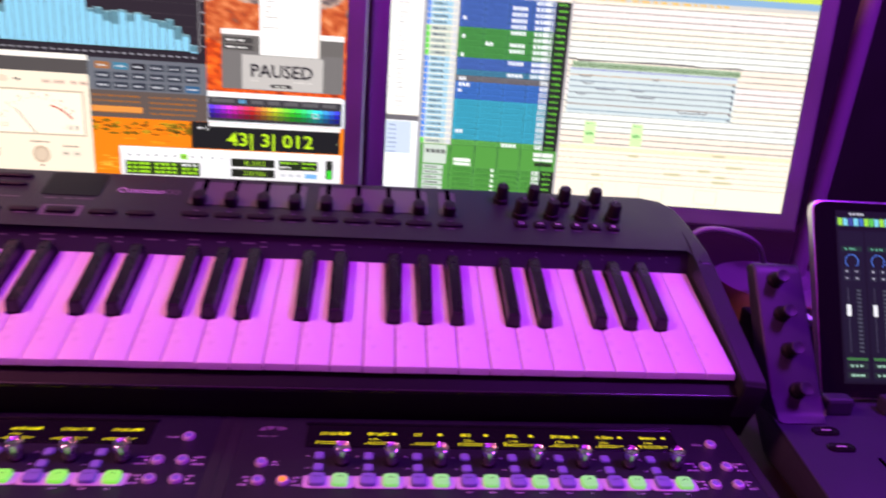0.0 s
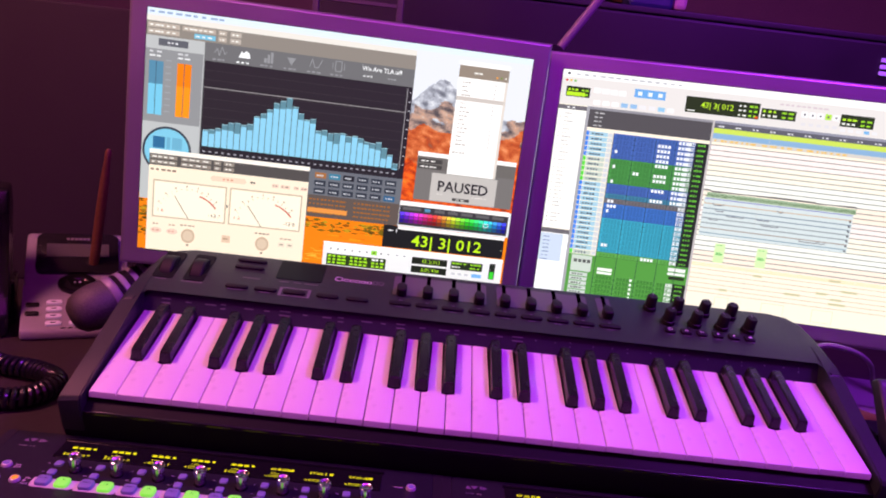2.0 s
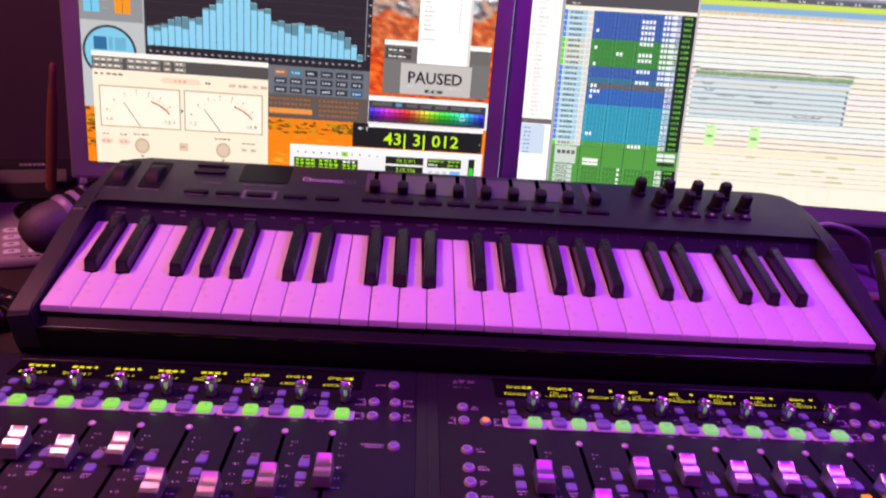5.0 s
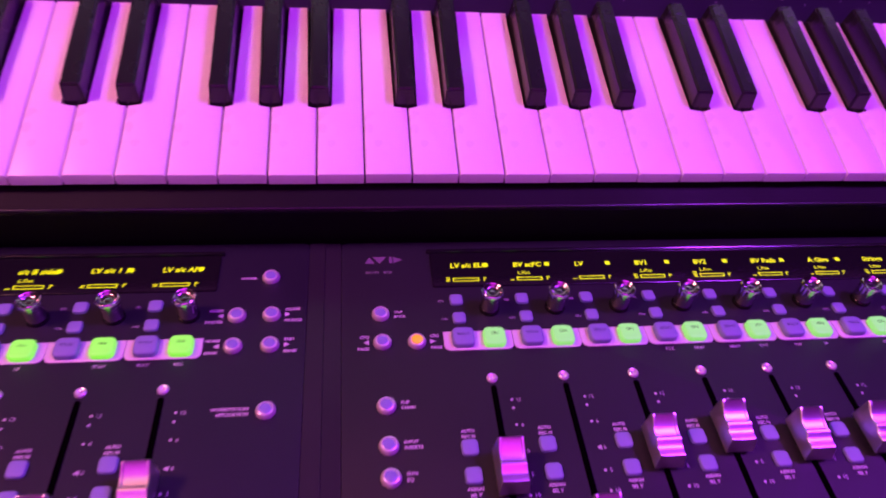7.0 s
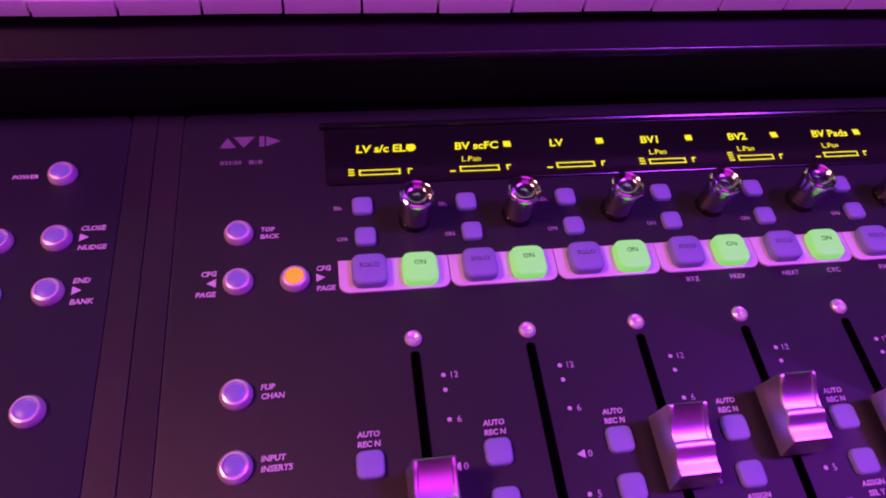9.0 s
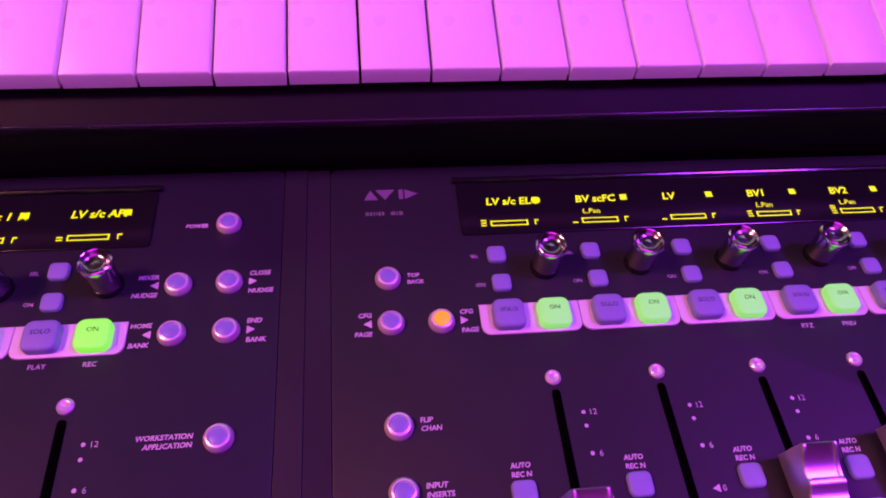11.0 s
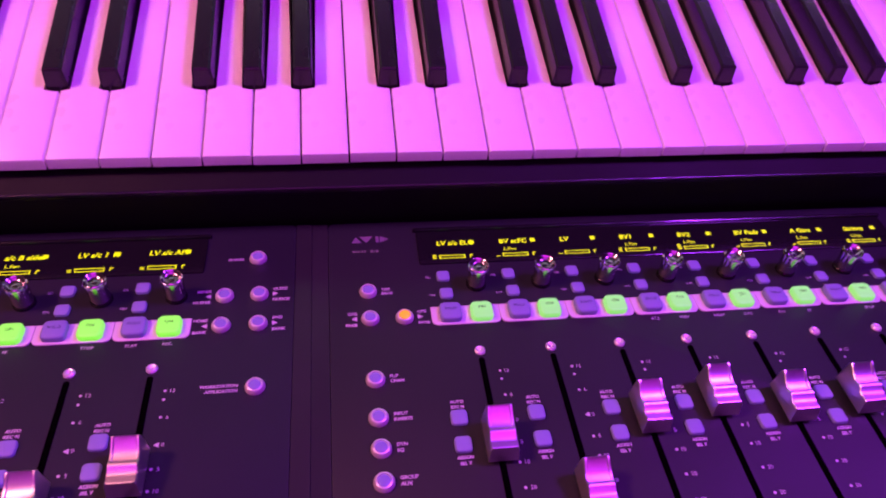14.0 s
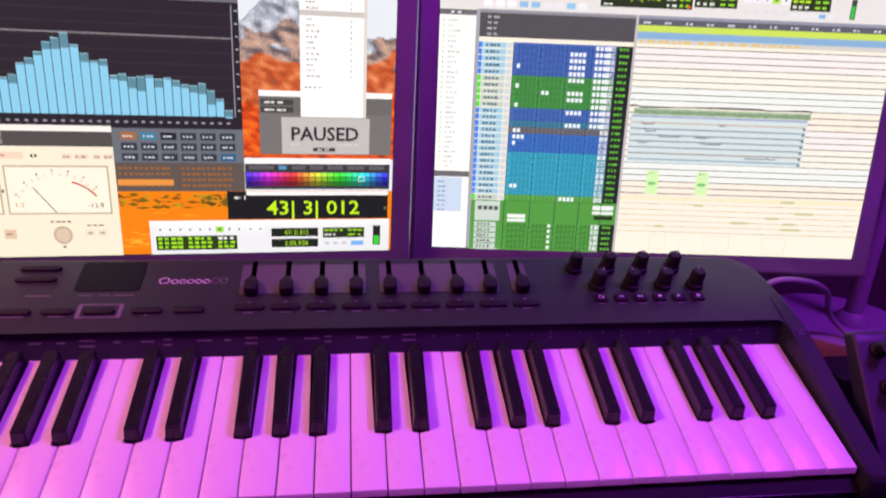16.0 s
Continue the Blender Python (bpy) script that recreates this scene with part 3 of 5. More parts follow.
def console(m, label, names, faders, lit_page, armed, lime):
    ob = thing("fader_console", m, label, "console", "fader consoles")
    part("chassis", add_prism(bmesh.new(), rounded(-0.0240, 0.3355, -0.212, 0.0010, 0.003), -0.024, 0.0, 0.0003), CONSOLE, ob, "satin dark panel", smooth=True)
    part("side_rail", box(-0.03225, -0.0242, -0.213, 0.0008, -0.026, 0.0, 0.00012), CONSOLE_SIDE, ob)
    part("side_rail", box(0.3357, 0.34355, -0.213, 0.0008, -0.026, 0.0, 0.00012), CONSOLE_SIDE, ob)
    for x in (0.0, 0.31):
        for y, h in ((-0.2, 0.0265), (-0.02, 0.0440)):
            part("foot", box(x - 0.012, x + 0.012, y - 0.008, y + 0.008, -h, -0.023, 0.002), RUBBER, ob)
    glass = part("display_strip", add_prism(bmesh.new(), rounded(0.0215, 0.2920, -0.0318, -0.0080, 0.0015), -0.001, 0.0008, 0.0003), GLOSS_BLACK, ob, "glossy black display strip")
    part("display_lip", box(0.0200, 0.2935, -0.0079, -0.0058, -0.001, 0.0020, 0.0008), GLOSS_BLACK, ob)
    words = bmesh.new()
    prints = bmesh.new()
    caps = bmesh.new()
    for c in range(8):
        x = FIRST + c * CH
        # yellow writing of the display
        z = 0.0010
        name = names[c]
        left = x - 0.0118
        if name.startswith("#"):
            w = 0.016
            for k in range(3):
                flat(words, left + k * w / 3, left + (k + 0.75) * w / 3, -0.0190, -0.0162, z)
        else:
            add_text(words, name, left, -0.0190, z, 0.0031, slant=0.12, bold=0.032)
        flat(words, x + 0.0052, x + 0.0078, -0.0186, -0.0160, z)
        if name[:2] != "LV":
            add_text(words, "L.Pan", x - 0.0102, -0.0243, z, 0.0022, slant=0.12, bold=0.008)
        x0, x1, y0, y1 = x - 0.0114, x + 0.0022, -0.0287, -0.0263
        for r in ((x0, x1, y0, y0 + 0.0005), (x0, x1, y1 - 0.0005, y1), (x0, x0 + 0.0006, y0, y1), (x1 - 0.0006, x1, y0, y1)):
            flat(words, *r, z + (0.0001 if r[1] - r[0] < 0.001 else 0))
        flat(words, x + 0.0046, x + 0.0051, -0.0286, -0.0263, z)
        flat(words, x + 0.0051, x + 0.0062, -0.0269, -0.0263, z)
        for k in range(1 + (c * 5 + len(name)) % 4):
            flat(words, x - 0.0148, x - 0.0128, -0.0286 + k * 0.0011, -0.0280 + k * 0.0011, z)
        # controls
        unit_x = x + 0.0047
        knob_ob = child("encoder", encoder_body, ob, pose(unit_x, -0.0465, 0) @ Matrix.Diagonal((1, 1, 1.24, 1)))
        child("skirt", encoder_skirt, knob_ob)
        child("encoder_top", encoder_top, knob_ob)
        child("soft_button", small_soft, ob, pose(x - 0.0112, -0.0407, 0))
        child("soft_button", small_soft, ob, pose(x - 0.0110, -0.0523, 0))
        child("pad", pad_mesh, ob, pose(x, 0, 0))
        child("solo_button", big_soft, ob, pose(x - 0.0107, -0.0653, 0))
        child("on_button", big_lime if lime else big_green, ob, pose(x + 0.0043, -0.0656, 0), "lit green rubber button")
        add_text(caps, "SOLO", x - 0.0107, -0.0652, 0.0038, 0.0016, align="CENTER")
        add_text(caps, "ON", x + 0.0043, -0.0652, 0.0038, 0.0016, align="CENTER")
        child("screw_cap", led_mesh, ob, pose(x, -0.0875, 0))
        child("screw_cap", led_mesh, ob, pose(x, -0.2035, 0))
        child("fader_slot", slot_channel, ob, pose(x, 0, 0))
        fader = child("fader", fader_mesh, ob, pose(x, faders[c] + 0.0009, 0.0015))
        child("stem", stem_mesh, fader)
        child("soft_button", rec_soft, ob, pose(x - 0.0146, -0.1219, 0))
        child("soft_button", rec_orange if c in armed else rec_soft, ob, pose(x - 0.0146, -0.1345, 0), "lit orange button" if c in armed else "")
        # printing
        z = 0.0003
        add_text(prints, "SEL", x - 0.0202, -0.0416, z, 0.0014)
        add_text(prints, "ON", x - 0.0196, -0.0533, z, 0.0014)
        add_text(prints, "AUTO", x - 0.0146, -0.1146, z, 0.00145, align="CENTER", slant=0.1, bold=0.035)
        add_text(prints, "REC N", x - 0.0146, -0.1172, z, 0.00145, align="CENTER", slant=0.1, bold=0.035)
        add_text(prints, "ASSIGN", x - 0.0146, -0.1408, z, 0.0014, align="CENTER", slant=0.1, bold=0.035)
        add_text(prints, "SEL Y", x - 0.0146, -0.1434, z, 0.0014, align="CENTER", slant=0.1, bold=0.035)
        for y, text in SCALE:
            if text == "0":
                poly(prints, [(x + 0.0062, y), (x + 0.0084, y + 0.0012), (x + 0.0084, y - 0.0012)], z)
            else:
                poly(prints, [(x + 0.0071 + 0.00065 * math.cos(a * math.pi / 4), y + 0.00065 * math.sin(a * math.pi / 4)) for a in range(8)], z)
            if text:
                add_text(prints, text, x + 0.0092, y - 0.0009, z, 0.0018)
        if c in (3, 4, 5, 6, 7):
            word = {3: ("RTZ", "PREV"), 4: ("NEXT", "CYC"), 5: ("RW", "FF"), 6: ("", "STOP"), 7: ("PLAY", "REC")}[c]
            for dx, text in zip((-0.0107, 0.0043), word):
                if text:
                    add_text(prints, text, x + dx, -0.0752, z, 0.0016, align="CENTER", bold=0.01)
    tagged(part("display_writing", words, OLED, ob, "yellow display writing"), kind="stuff")
    tagged(part("button_writing", caps, SHELL_DARK, ob), kind="stuff")
    z = 0.0003
    # side buttons
    for x, y, lit in ((-0.0053, -0.0485, False), (-0.0051, -0.0655, False), (0.0110, -0.0657, lit_page), (-0.0047, -0.1000, False), (-0.0045, -0.1192, False),
                      (-0.0043, -0.1335, False), (-0.0041, -0.1480, False), (-0.0040, -0.1635, lit_page), (-0.0030, -0.2000, False)):
        round_button(ob, x, y, lit)
    for x, y in ((0.3173, -0.0232), (0.3032, -0.0475), (0.3192, -0.0473), (0.3032, -0.0654), (0.3196, -0.0653), (0.3203, -0.1000), (0.3203, -0.2000)):
        round_button(ob, x, y)

    def caption(lines, x, y, align="LEFT"):
        for k, line in enumerate(lines):
            add_text(prints, line, x, y - 0.0026 * k, z, 0.0015, align=align, slant=0.12, bold=0.032)

    caption(("TOP", "BACK"), 0.0010, -0.0482)
    caption(("FLIP", "CHAN"), 0.0016, -0.0992)
    caption(("INPUT", "INSERTS"), 0.0018, -0.1184)
    caption(("DYN", "EQ"), 0.0020, -0.1327)
    caption(("GROUP", "AUX"), 0.0022, -0.1472)
    caption(("PAN",), 0.0024, -0.1640)
    caption(("POWER",), 0.3105, -0.0245, "RIGHT")
    caption(("WORKSTATION", "APPLICATION"), 0.3130, -0.0995, "RIGHT")
    for x, y, s, a, b in ((-0.0051, -0.0655, -1, "CFG", "PAGE"), (0.0110, -0.0657, 1, "CFG", "PAGE"), (0.3032, -0.0475, -1, "MIXER", "NUDGE"), (0.3192, -0.0473, 1, "CLOSE", "NUDGE"),
                          (0.3032, -0.0654, -1, "HOME", "BANK"), (0.3196, -0.0653, 1, "END", "BANK")):
        tip = x + s * 0.0088
        poly(prints, [(tip, y), (tip - s * 0.0026, y + 0.0014), (tip - s * 0.0026, y - 0.0014)], z)
        for text, dy in ((a, 0.0024), (b, -0.0044)):
            add_text(prints, text, x + s * 0.0062, y + dy, z, 0.0016, align="LEFT" if s > 0 else "RIGHT", slant=0.12, bold=0.032)
    tagged(part("panel_writing", prints, PRINT, ob, "pale printed captions"), kind="stuff")
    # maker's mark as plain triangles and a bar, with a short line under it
    marks = bmesh.new()
    poly(marks, [(-0.0122, -0.0145), (-0.0070, -0.0145), (-0.0098, -0.0100)], z)
    poly(marks, [(-0.0080, -0.0098), (-0.0010, -0.0098), (-0.0046, -0.0145)], z)
    flat(marks, 0.0004, 0.0020, -0.0143, -0.0098, z)
    poly(marks, [(0.0026, -0.0098), (0.0026, -0.0143), (0.0074, -0.0120)], z)
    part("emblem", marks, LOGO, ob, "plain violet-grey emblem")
    line = bmesh.new()
    for x0, x1 in ((-0.0118, -0.0106), (-0.0102, -0.0094), (-0.0090, -0.0084), (-0.0080, -0.0077), (-0.0073, -0.0064), (-0.0060, -0.0052), (-0.0028, -0.0012), (-0.0008, -0.0004), (0.0, 0.0014)):
        flat(line, x0, x1, -0.0216, -0.0200, z)
    part("name_bars", line, PRINT_DIM, ob)
    return ob


RIGHT_NAMES = ["LV s/c ELO", "BV scFC", "LV", "BV1", "BV2", "BV Pads", "A Gtrs", "Strings"]
LEFT_NAMES = ["#a", "#b", "#c", "#d", "#e", "s/c B sides", "LV s/c 1 11", "LV s/c API"]
console(CONSOLE_POSE, "dark fader console with silver faders and lit green buttons", RIGHT_NAMES, (-0.1360, -0.1620, -0.1285, -0.1230, -0.1285, -0.1270, -0.1290, -0.1360), True, (7,), False)
console(CONSOLE_POSE @ pose(-0.3759, 0, 0.0004), "dark fader console with lime-lit buttons under the keyboard edge", LEFT_NAMES, (-0.1300, -0.1235, -0.1305, -0.1250, -0.1590, -0.1605, -0.1500, -0.1385), True, (), True)

# ---- monitors ----
GLOW = 1.2


def glow(r, g, b, power=None):
    """A colour that a display shows."""
    name = f"display_{r}_{g}_{b}"
    return material(name, (0.01, 0.01, 0.01), 0.5, emit=srgb(r, g, b), power=power or GLOW, spec=0.1)


class Sheet:
    """Flat coloured fields of one window on a display, in millimetres from the display's middle."""

    def __init__(self):
        self.bm, self.mats, self.z = bmesh.new(), [], 0.0003

    def slot(self, colour):
        mat = glow(*colour)
        if mat not in self.mats:
            self.mats.append(mat)
        return self.mats.index(mat)

    def rect(self, x0, x1, y0, y1, colour, lift=0):
        flat(self.bm, x0 / 1000, x1 / 1000, y0 / 1000, y1 / 1000, self.z + lift * 0.00008, self.slot(colour))

    def shape(self, pts, colour, lift=0):
        poly(self.bm, [(x / 1000, y / 1000) for x, y in pts], self.z + lift * 0.00008, self.slot(colour))

    def text(self, words, x, y, h, colour, lift=3, width=None, align="LEFT", bold=0.0):
        add_text(self.bm, words, x / 1000, y / 1000, self.z + lift * 0.00008, h / 1000, self.slot(colour), width / 1000 if width else None, align, 0, bold)

    def line(self, pts, w, colour, lift=2):
        for (xa, ya), (xb, yb) in zip(pts, pts[1:]):
            d = math.hypot(xb - xa, yb - ya) or 1
            nx, ny = -(yb - ya) / d * w / 2, (xb - xa) / d * w / 2
            self.shape([(xa - nx, ya - ny), (xb - nx, yb - ny), (xb + nx, yb + ny), (xa + nx, ya + ny)], colour, lift)

    def bars(self, x0, x1, y, h, n, colour, lift=3, seed=1):
        """Writing too small to read."""
        rnd = random.Random(seed)
        step = (x1 - x0) / n
        for k in range(n):
            self.rect(x0 + k * step, x0 + (k + rnd.uniform(0.45, 0.9)) * step, y, y + h, colour, lift)

    def done(self, name, parent, z, label=""):
        self_mats = self.mats
        for v in self.bm.verts:
            v.co.z += z
        return part(name, self.bm, self_mats, parent, label)


def monitor(m, label):
    ob = thing("monitor", m, label, "monitor", "monitors on the desk")
    bm = bmesh.new()
    W, H, w, h = 0.2365, 0.1553, 0.2172, 0.1360
    loops = []
    for a, b, z in ((W, H, -0.026), (W, H, -0.0034), (W - 0.0006, H - 0.0006, -0.0014), (W - 0.0020, H - 0.0020, 0.0002), (W - 0.0040, H - 0.0040, 0.0008), (w, h, 0.0008), (w, h, -0.004)):
        loops.append([bm.verts.new((x, y, z)) for x, y in ((-a, -b), (a, -b), (a, b), (-a, b))])
    for p, q in zip(loops, loops[1:]):
        for k in range(4):
            bm.faces.new((p[k], p[(k + 1) % 4], q[(k + 1) % 4], q[k]))
    part("bezel", bm, ALU, ob, "brushed aluminium frame")
    part("back_shell", box(-0.230, 0.230, -0.150, 0.150, -0.034, -0.0262, 0.003), ALU, ob)
    bm = bmesh.new()
    for x0, x1, y0, y1 in ((-0.2172, 0.2172, 0.1354, 0.136), (-0.2172, 0.2172, -0.136, -0.1354), (-0.2172, -0.2166, -0.1354, 0.1354), (0.2166, 0.2172, -0.1354, 0.1354)):
        add_box(bm, x0, x1, y0, y1, -0.004, 0.0002)
    part("black_edge", bm, ALU_BLACK, ob)
    part("panel", box(-0.2171, 0.2171, -0.1359, 0.1359, -0.012, -0.001), ALU_BLACK, ob)
    foot = bmesh.new()
    add_box(foot, -0.055, 0.055, -0.285, -0.02, -0.047, -0.0345, 0.002)
    add_box(foot, -0.10, 0.10, -0.2945, -0.286, -0.10, -0.02, 0.002)
    part("stand", foot, ALU, ob)
    return ob


left = monitor(pose(-0.1867, 0.2605, 1.0547, 90.33, 0.62, 4.35), "aluminium-framed monitor showing spectrum and level meters, lit")
right = monitor(pose(0.2868, 0.2801, 1.0492, 86.98, -0.05, -6.07), "aluminium-framed monitor showing a mixing session, lit")

# left display: a mountain picture with windows on top
WHITE, CREAM, GREY, DARK = (255, 252, 248), (250, 240, 222), (112, 110, 110), (22, 22, 30)
s = Sheet()
s.rect(-216.5, 216.5, -135.3, 135.3, (232, 234, 240))
s.rect(-216.5, 216.5, 128.5, 135.3, (226, 238, 252), 1)
s.bars(-214, -130, 130.4, 2.2, 9, (150, 170, 200), 2, 3)
# mountain in the picture: snow, rock and red slopes


def tint(band, k):
    """A tone between two of a band's colours, in eight steps."""
    k = min(0.999, max(0.0, k)) * (len(band) - 1)
    a, b, f = band[int(k)], band[int(k) + 1], round((k % 1) * 3) / 3
    return tuple(int(u + (v - u) * f) for u, v in zip(a, b))


rnd = random.Random(5)
ridge = [(80 + 4 * k, 62 + 36 * math.exp(-((k - 9) / 7.0) ** 2) + rnd.uniform(-2, 2)) for k in range(35)]
for a, b in zip(ridge, ridge[1:]):
    s.shape([(a[0], 20), (b[0], 20), b, a], (176, 178, 190), 1)
SNOW = ((236, 238, 244), (212, 214, 222), (178, 180, 192), (132, 134, 146), (96, 98, 110))
ROCK = ((214, 196, 186), (204, 160, 136), (188, 154, 140), (150, 126, 118), (110, 96, 96), (82, 76, 80))
SLOPE = ((238, 156, 104), (226, 128, 76), (206, 100, 52), (184, 76, 36), (150, 88, 64))
EMBER = ((250, 134, 44), (240, 104, 30), (222, 80, 22), (176, 56, 20), (128, 50, 28))
for i in range(91):
    for j in range(99):
        x, y = 80 + 1.5 * i, -46 + 1.5 * j
        top = 62 + 36 * math.exp(-(((x - 80) / 4 - 9) / 7.0) ** 2) + 3 * noise.noise((x * 0.2, 0, 3))
        if y > top:
            continue
        big = noise.noise((x * 0.045, y * 0.07, 1.0))
        fine = 1.1 * noise.noise((x * 0.11 + y * 0.07, y * 0.16, 5.0)) + 0.35 * noise.noise((x * 0.5, y * 0.6, 9.0))
        level = y + 26 * big
        band = SNOW if level > 62 else ROCK if level > 38 else SLOPE if level > 4 else EMBER
        s.rect(x, x + 1.5, y, y + 1.5, tint(band, 0.5 + 0.6 * fine), 2)
# the lake with its reflections at the lower edge
s.rect(-216.5, 216.5, -135.3, -76, (246, 132, 14), 1)
for k in range(120):
    x, y = rnd.uniform(-30, 84), rnd.uniform(-92, -79)
    if k % 4 == 0:
        x = rnd.uniform(-216, -206)
        y = rnd.uniform(-120, -70)
    w, hh = rnd.uniform(2, 7), rnd.uniform(0.6, 2)
    s.shape([(x - w, y), (x, y - hh), (x + w, y), (x, y + hh)], rnd.choice(((150, 84, 12), (200, 150, 30), (120, 96, 20), (226, 120, 10), (90, 70, 18))), 2 + k % 3)
for k in range(40):
    y = rnd.uniform(-133, -95)
    x = rnd.uniform(-26, 60)
    s.rect(x, x + rnd.uniform(4, 16), y, y + rnd.uniform(0.4, 1.2), rnd.choice(((255, 160, 30), (236, 110, 8), (255, 184, 60))), 2 + k % 2)
s.rect(-216.5, -206, -60, -20, (120, 122, 130), 5)
s.done("desktop_picture", left, 0.0)

s = Sheet()
s.rect(-216.5, 82, -76, 127.5, (112, 112, 114))
s.rect(-216.5, 82, 121.5, 127.5, (236, 230, 222), 1)
s.rect(-216.5, 82, 106.0, 121.5, (144, 136, 128), 1)
for x0, x1, y0, y1, c in ((-215, -181, 114.8, 120, (190, 176, 164)), (-215, -181, 108, 113.2, (190, 176, 164)), (-178, -142, 114.8, 120, (186, 172, 160)), (-165, -142, 108, 113.2, (120, 190, 220)),
                          (-139, -130, 114.8, 120, (190, 176, 164)), (-139, -130, 108, 113.2, (190, 176, 164)), (-126, -114, 114.8, 120, (190, 178, 168)), (-126, -114, 108, 113.2, (190, 178, 168))):
    s.rect(x0, x1, y0, y1, c, 2)
    s.bars(x0 + 2, x1 - 2, y0 + 1.8, 1.4, max(2, int((x1 - x0) / 6)), (250, 248, 244), 3, int(x0 + 999))
s.rect(-216.5, -153, -76, 106, (190, 192, 193), 1)
s.rect(-216.5, -154, 12, 92, (146, 147, 150), 2)
s.rect(-203, -171, 96, 103.5, (96, 98, 106), 2)
s.bars(-193, -181, 98.6, 2, 3, (220, 220, 224), 3, 7)
for x, c1, c2 in ((-212, (86, 140, 170), (120, 200, 232)), (-181.5, (246, 130, 10), (255, 150, 24))):
    s.rect(x, x + 15.5, 20, 79, c1, 3)
    s.rect(x, x + 15.5, 20, 54, c2, 4)
    s.rect(x + 7.4, x + 8.1, 20, 79, (60, 80, 100), 5)
    s.bars(x, x + 15, 83.5, 2, 2, (230, 230, 232), 3, int(x) + 600)
    s.bars(x, x + 15, 88, 2, 2, (210, 210, 214), 3, int(x) + 700)
for k in range(9):
    s.rect(-194, -188, 24 + 7 * k, 25.2 + 7 * k, (160, 162, 168), 3)
s.shape([(-188.5 + 27 * math.cos(a * math.pi / 20), -19 + 27 * math.sin(a * math.pi / 20)) for a in range(40)], (58, 66, 78), 3)
s.shape([(-188.5 + 24.5 * math.cos(a * math.pi / 20), -19 + 24.5 * math.sin(a * math.pi / 20)) for a in range(40)], (128, 200, 228), 4)
for k, w in enumerate((13, 4, 11)):
    s.rect((-204, -189, -183)[k], (-204, -189, -183)[k] + w, -17, -4, (48, 108, 152) if k == 0 else (110, 176, 206), 5)
# small tool pictures over the graph
for k in range(6):
    x = -142 + 26.2 * k
    c = (250, 250, 252) if k == 1 else (150, 150, 154)
    if k == 0:
        s.line([(x, 96), (x + 3, 101), (x + 5, 93), (x + 8, 103), (x + 11, 95), (x + 13, 98)], 0.9, c)
    elif k == 1:
        s.shape([(x, 94), (x + 13, 94), (x + 12, 99), (x + 8.5, 102), (x + 5, 99), (x + 3, 101)], c, 2)
    elif k == 2:
        for j, hgt in enumerate((5, 9, 12)):
            s.rect(x + 2 + 3.6 * j, x + 4.8 + 3.6 * j, 92, 92 + hgt, c, 2)
    elif k == 3:
        s.shape([(x + 1, 101), (x + 11, 101), (x + 6, 93)], c, 2)
    elif k == 4:
        s.line([(x, 94), (x + 3, 103), (x + 6, 94), (x + 10, 94), (x + 14, 103)], 0.9, c)
    else:
        s.line([(x + 3, 93), (x + 10, 93), (x + 10, 104), (x + 3, 104), (x + 3, 93)], 0.9, c)
        s.line([(x, 95), (x, 102)], 0.8, c)
        s.line([(x + 13, 95), (x + 13, 102)], 0.8, c)
    s.bars(x - 2, x + 14, 88, 1.6, 3, c, 3, k + 40)
s.text("We Are TLA.aiff", 22, 98, 5.2, (240, 240, 242), width=46, bold=0.015)
s.bars(24, 36, 91, 1.8, 3, (220, 220, 222), 3, 60)
s.bars(52, 62, 91, 1.8, 3, (150, 150, 154), 3, 61)
s.rect(-152, 82, -20, 86, (40, 37, 42), 1)
s.rect(-151, 78, -9.2, 84.4, (44, 40, 45), 2)
for k in range(8):
    s.rect(-151, 76, 3 + 10.4 * k, 3.4 + 10.4 * k, (66, 62, 66), 3)
s.rect(-151, 76, 56.6, 57.6, (150, 146, 146), 4)
s.rect(75.6, 76.6, -9, 84, (150, 148, 150), 4)
HEIGHTS = (29, 31, 34, 42, 46, 47, 44, 46, 58, 61, 65, 72, 74, 78, 68, 62, 57, 62, 47, 51, 48, 50, 52, 48, 50, 47, 42, 41, 44, 35, 24, 9)
for k, hgt in enumerate(HEIGHTS):
    x = -150 + 7.02 * k
    hgt *= 0.64 + 0.20 * math.exp(-((k - 13) / 4.5) ** 2)
    cap = (1.4, 5, 3, 6, 9, 12, 2, 7)[k % 8]
    s.rect(x, x + 6.4, -9, -9 + hgt, (96, 140, 156), 5)
    s.rect(x, x + 6.4, -9, -9 + hgt - cap, (142, 206, 236), 6)
    s.rect(x, x + 6.4, -9.4 + hgt, -8.8 + hgt, (170, 214, 226), 7)
    s.rect(x + 1, x + 4, -15.5, -14, (170, 170, 176), 4)
for k in range(9):
    s.rect(78.5, 81, -4 + 10.4 * k, -3 + 10.4 * k, (190, 190, 196), 4)
s.rect(-26.5, 82, -50, -20, (108, 112, 120), 1)
for r in range(3):
    for c in range(6):
        x, y = -20 + 16.4 * c, -27 - 9.2 * r
        hue = {(0, 0): (170, 110, 60), (0, 1): (60, 130, 160), (2, 5): (40, 96, 140), (0, 2): (36, 38, 46)}.get((r, c), (52, 58, 70))
        s.rect(x, x + 13, y - 3, y + 3.4, hue, 2)
        s.bars(x + 2, x + 11, y - 0.8, 1.6, 3, (206, 208, 212), 3, 10 * r + c)
s.rect(-26.5, 82, -76, -50, (98, 86, 80), 1)
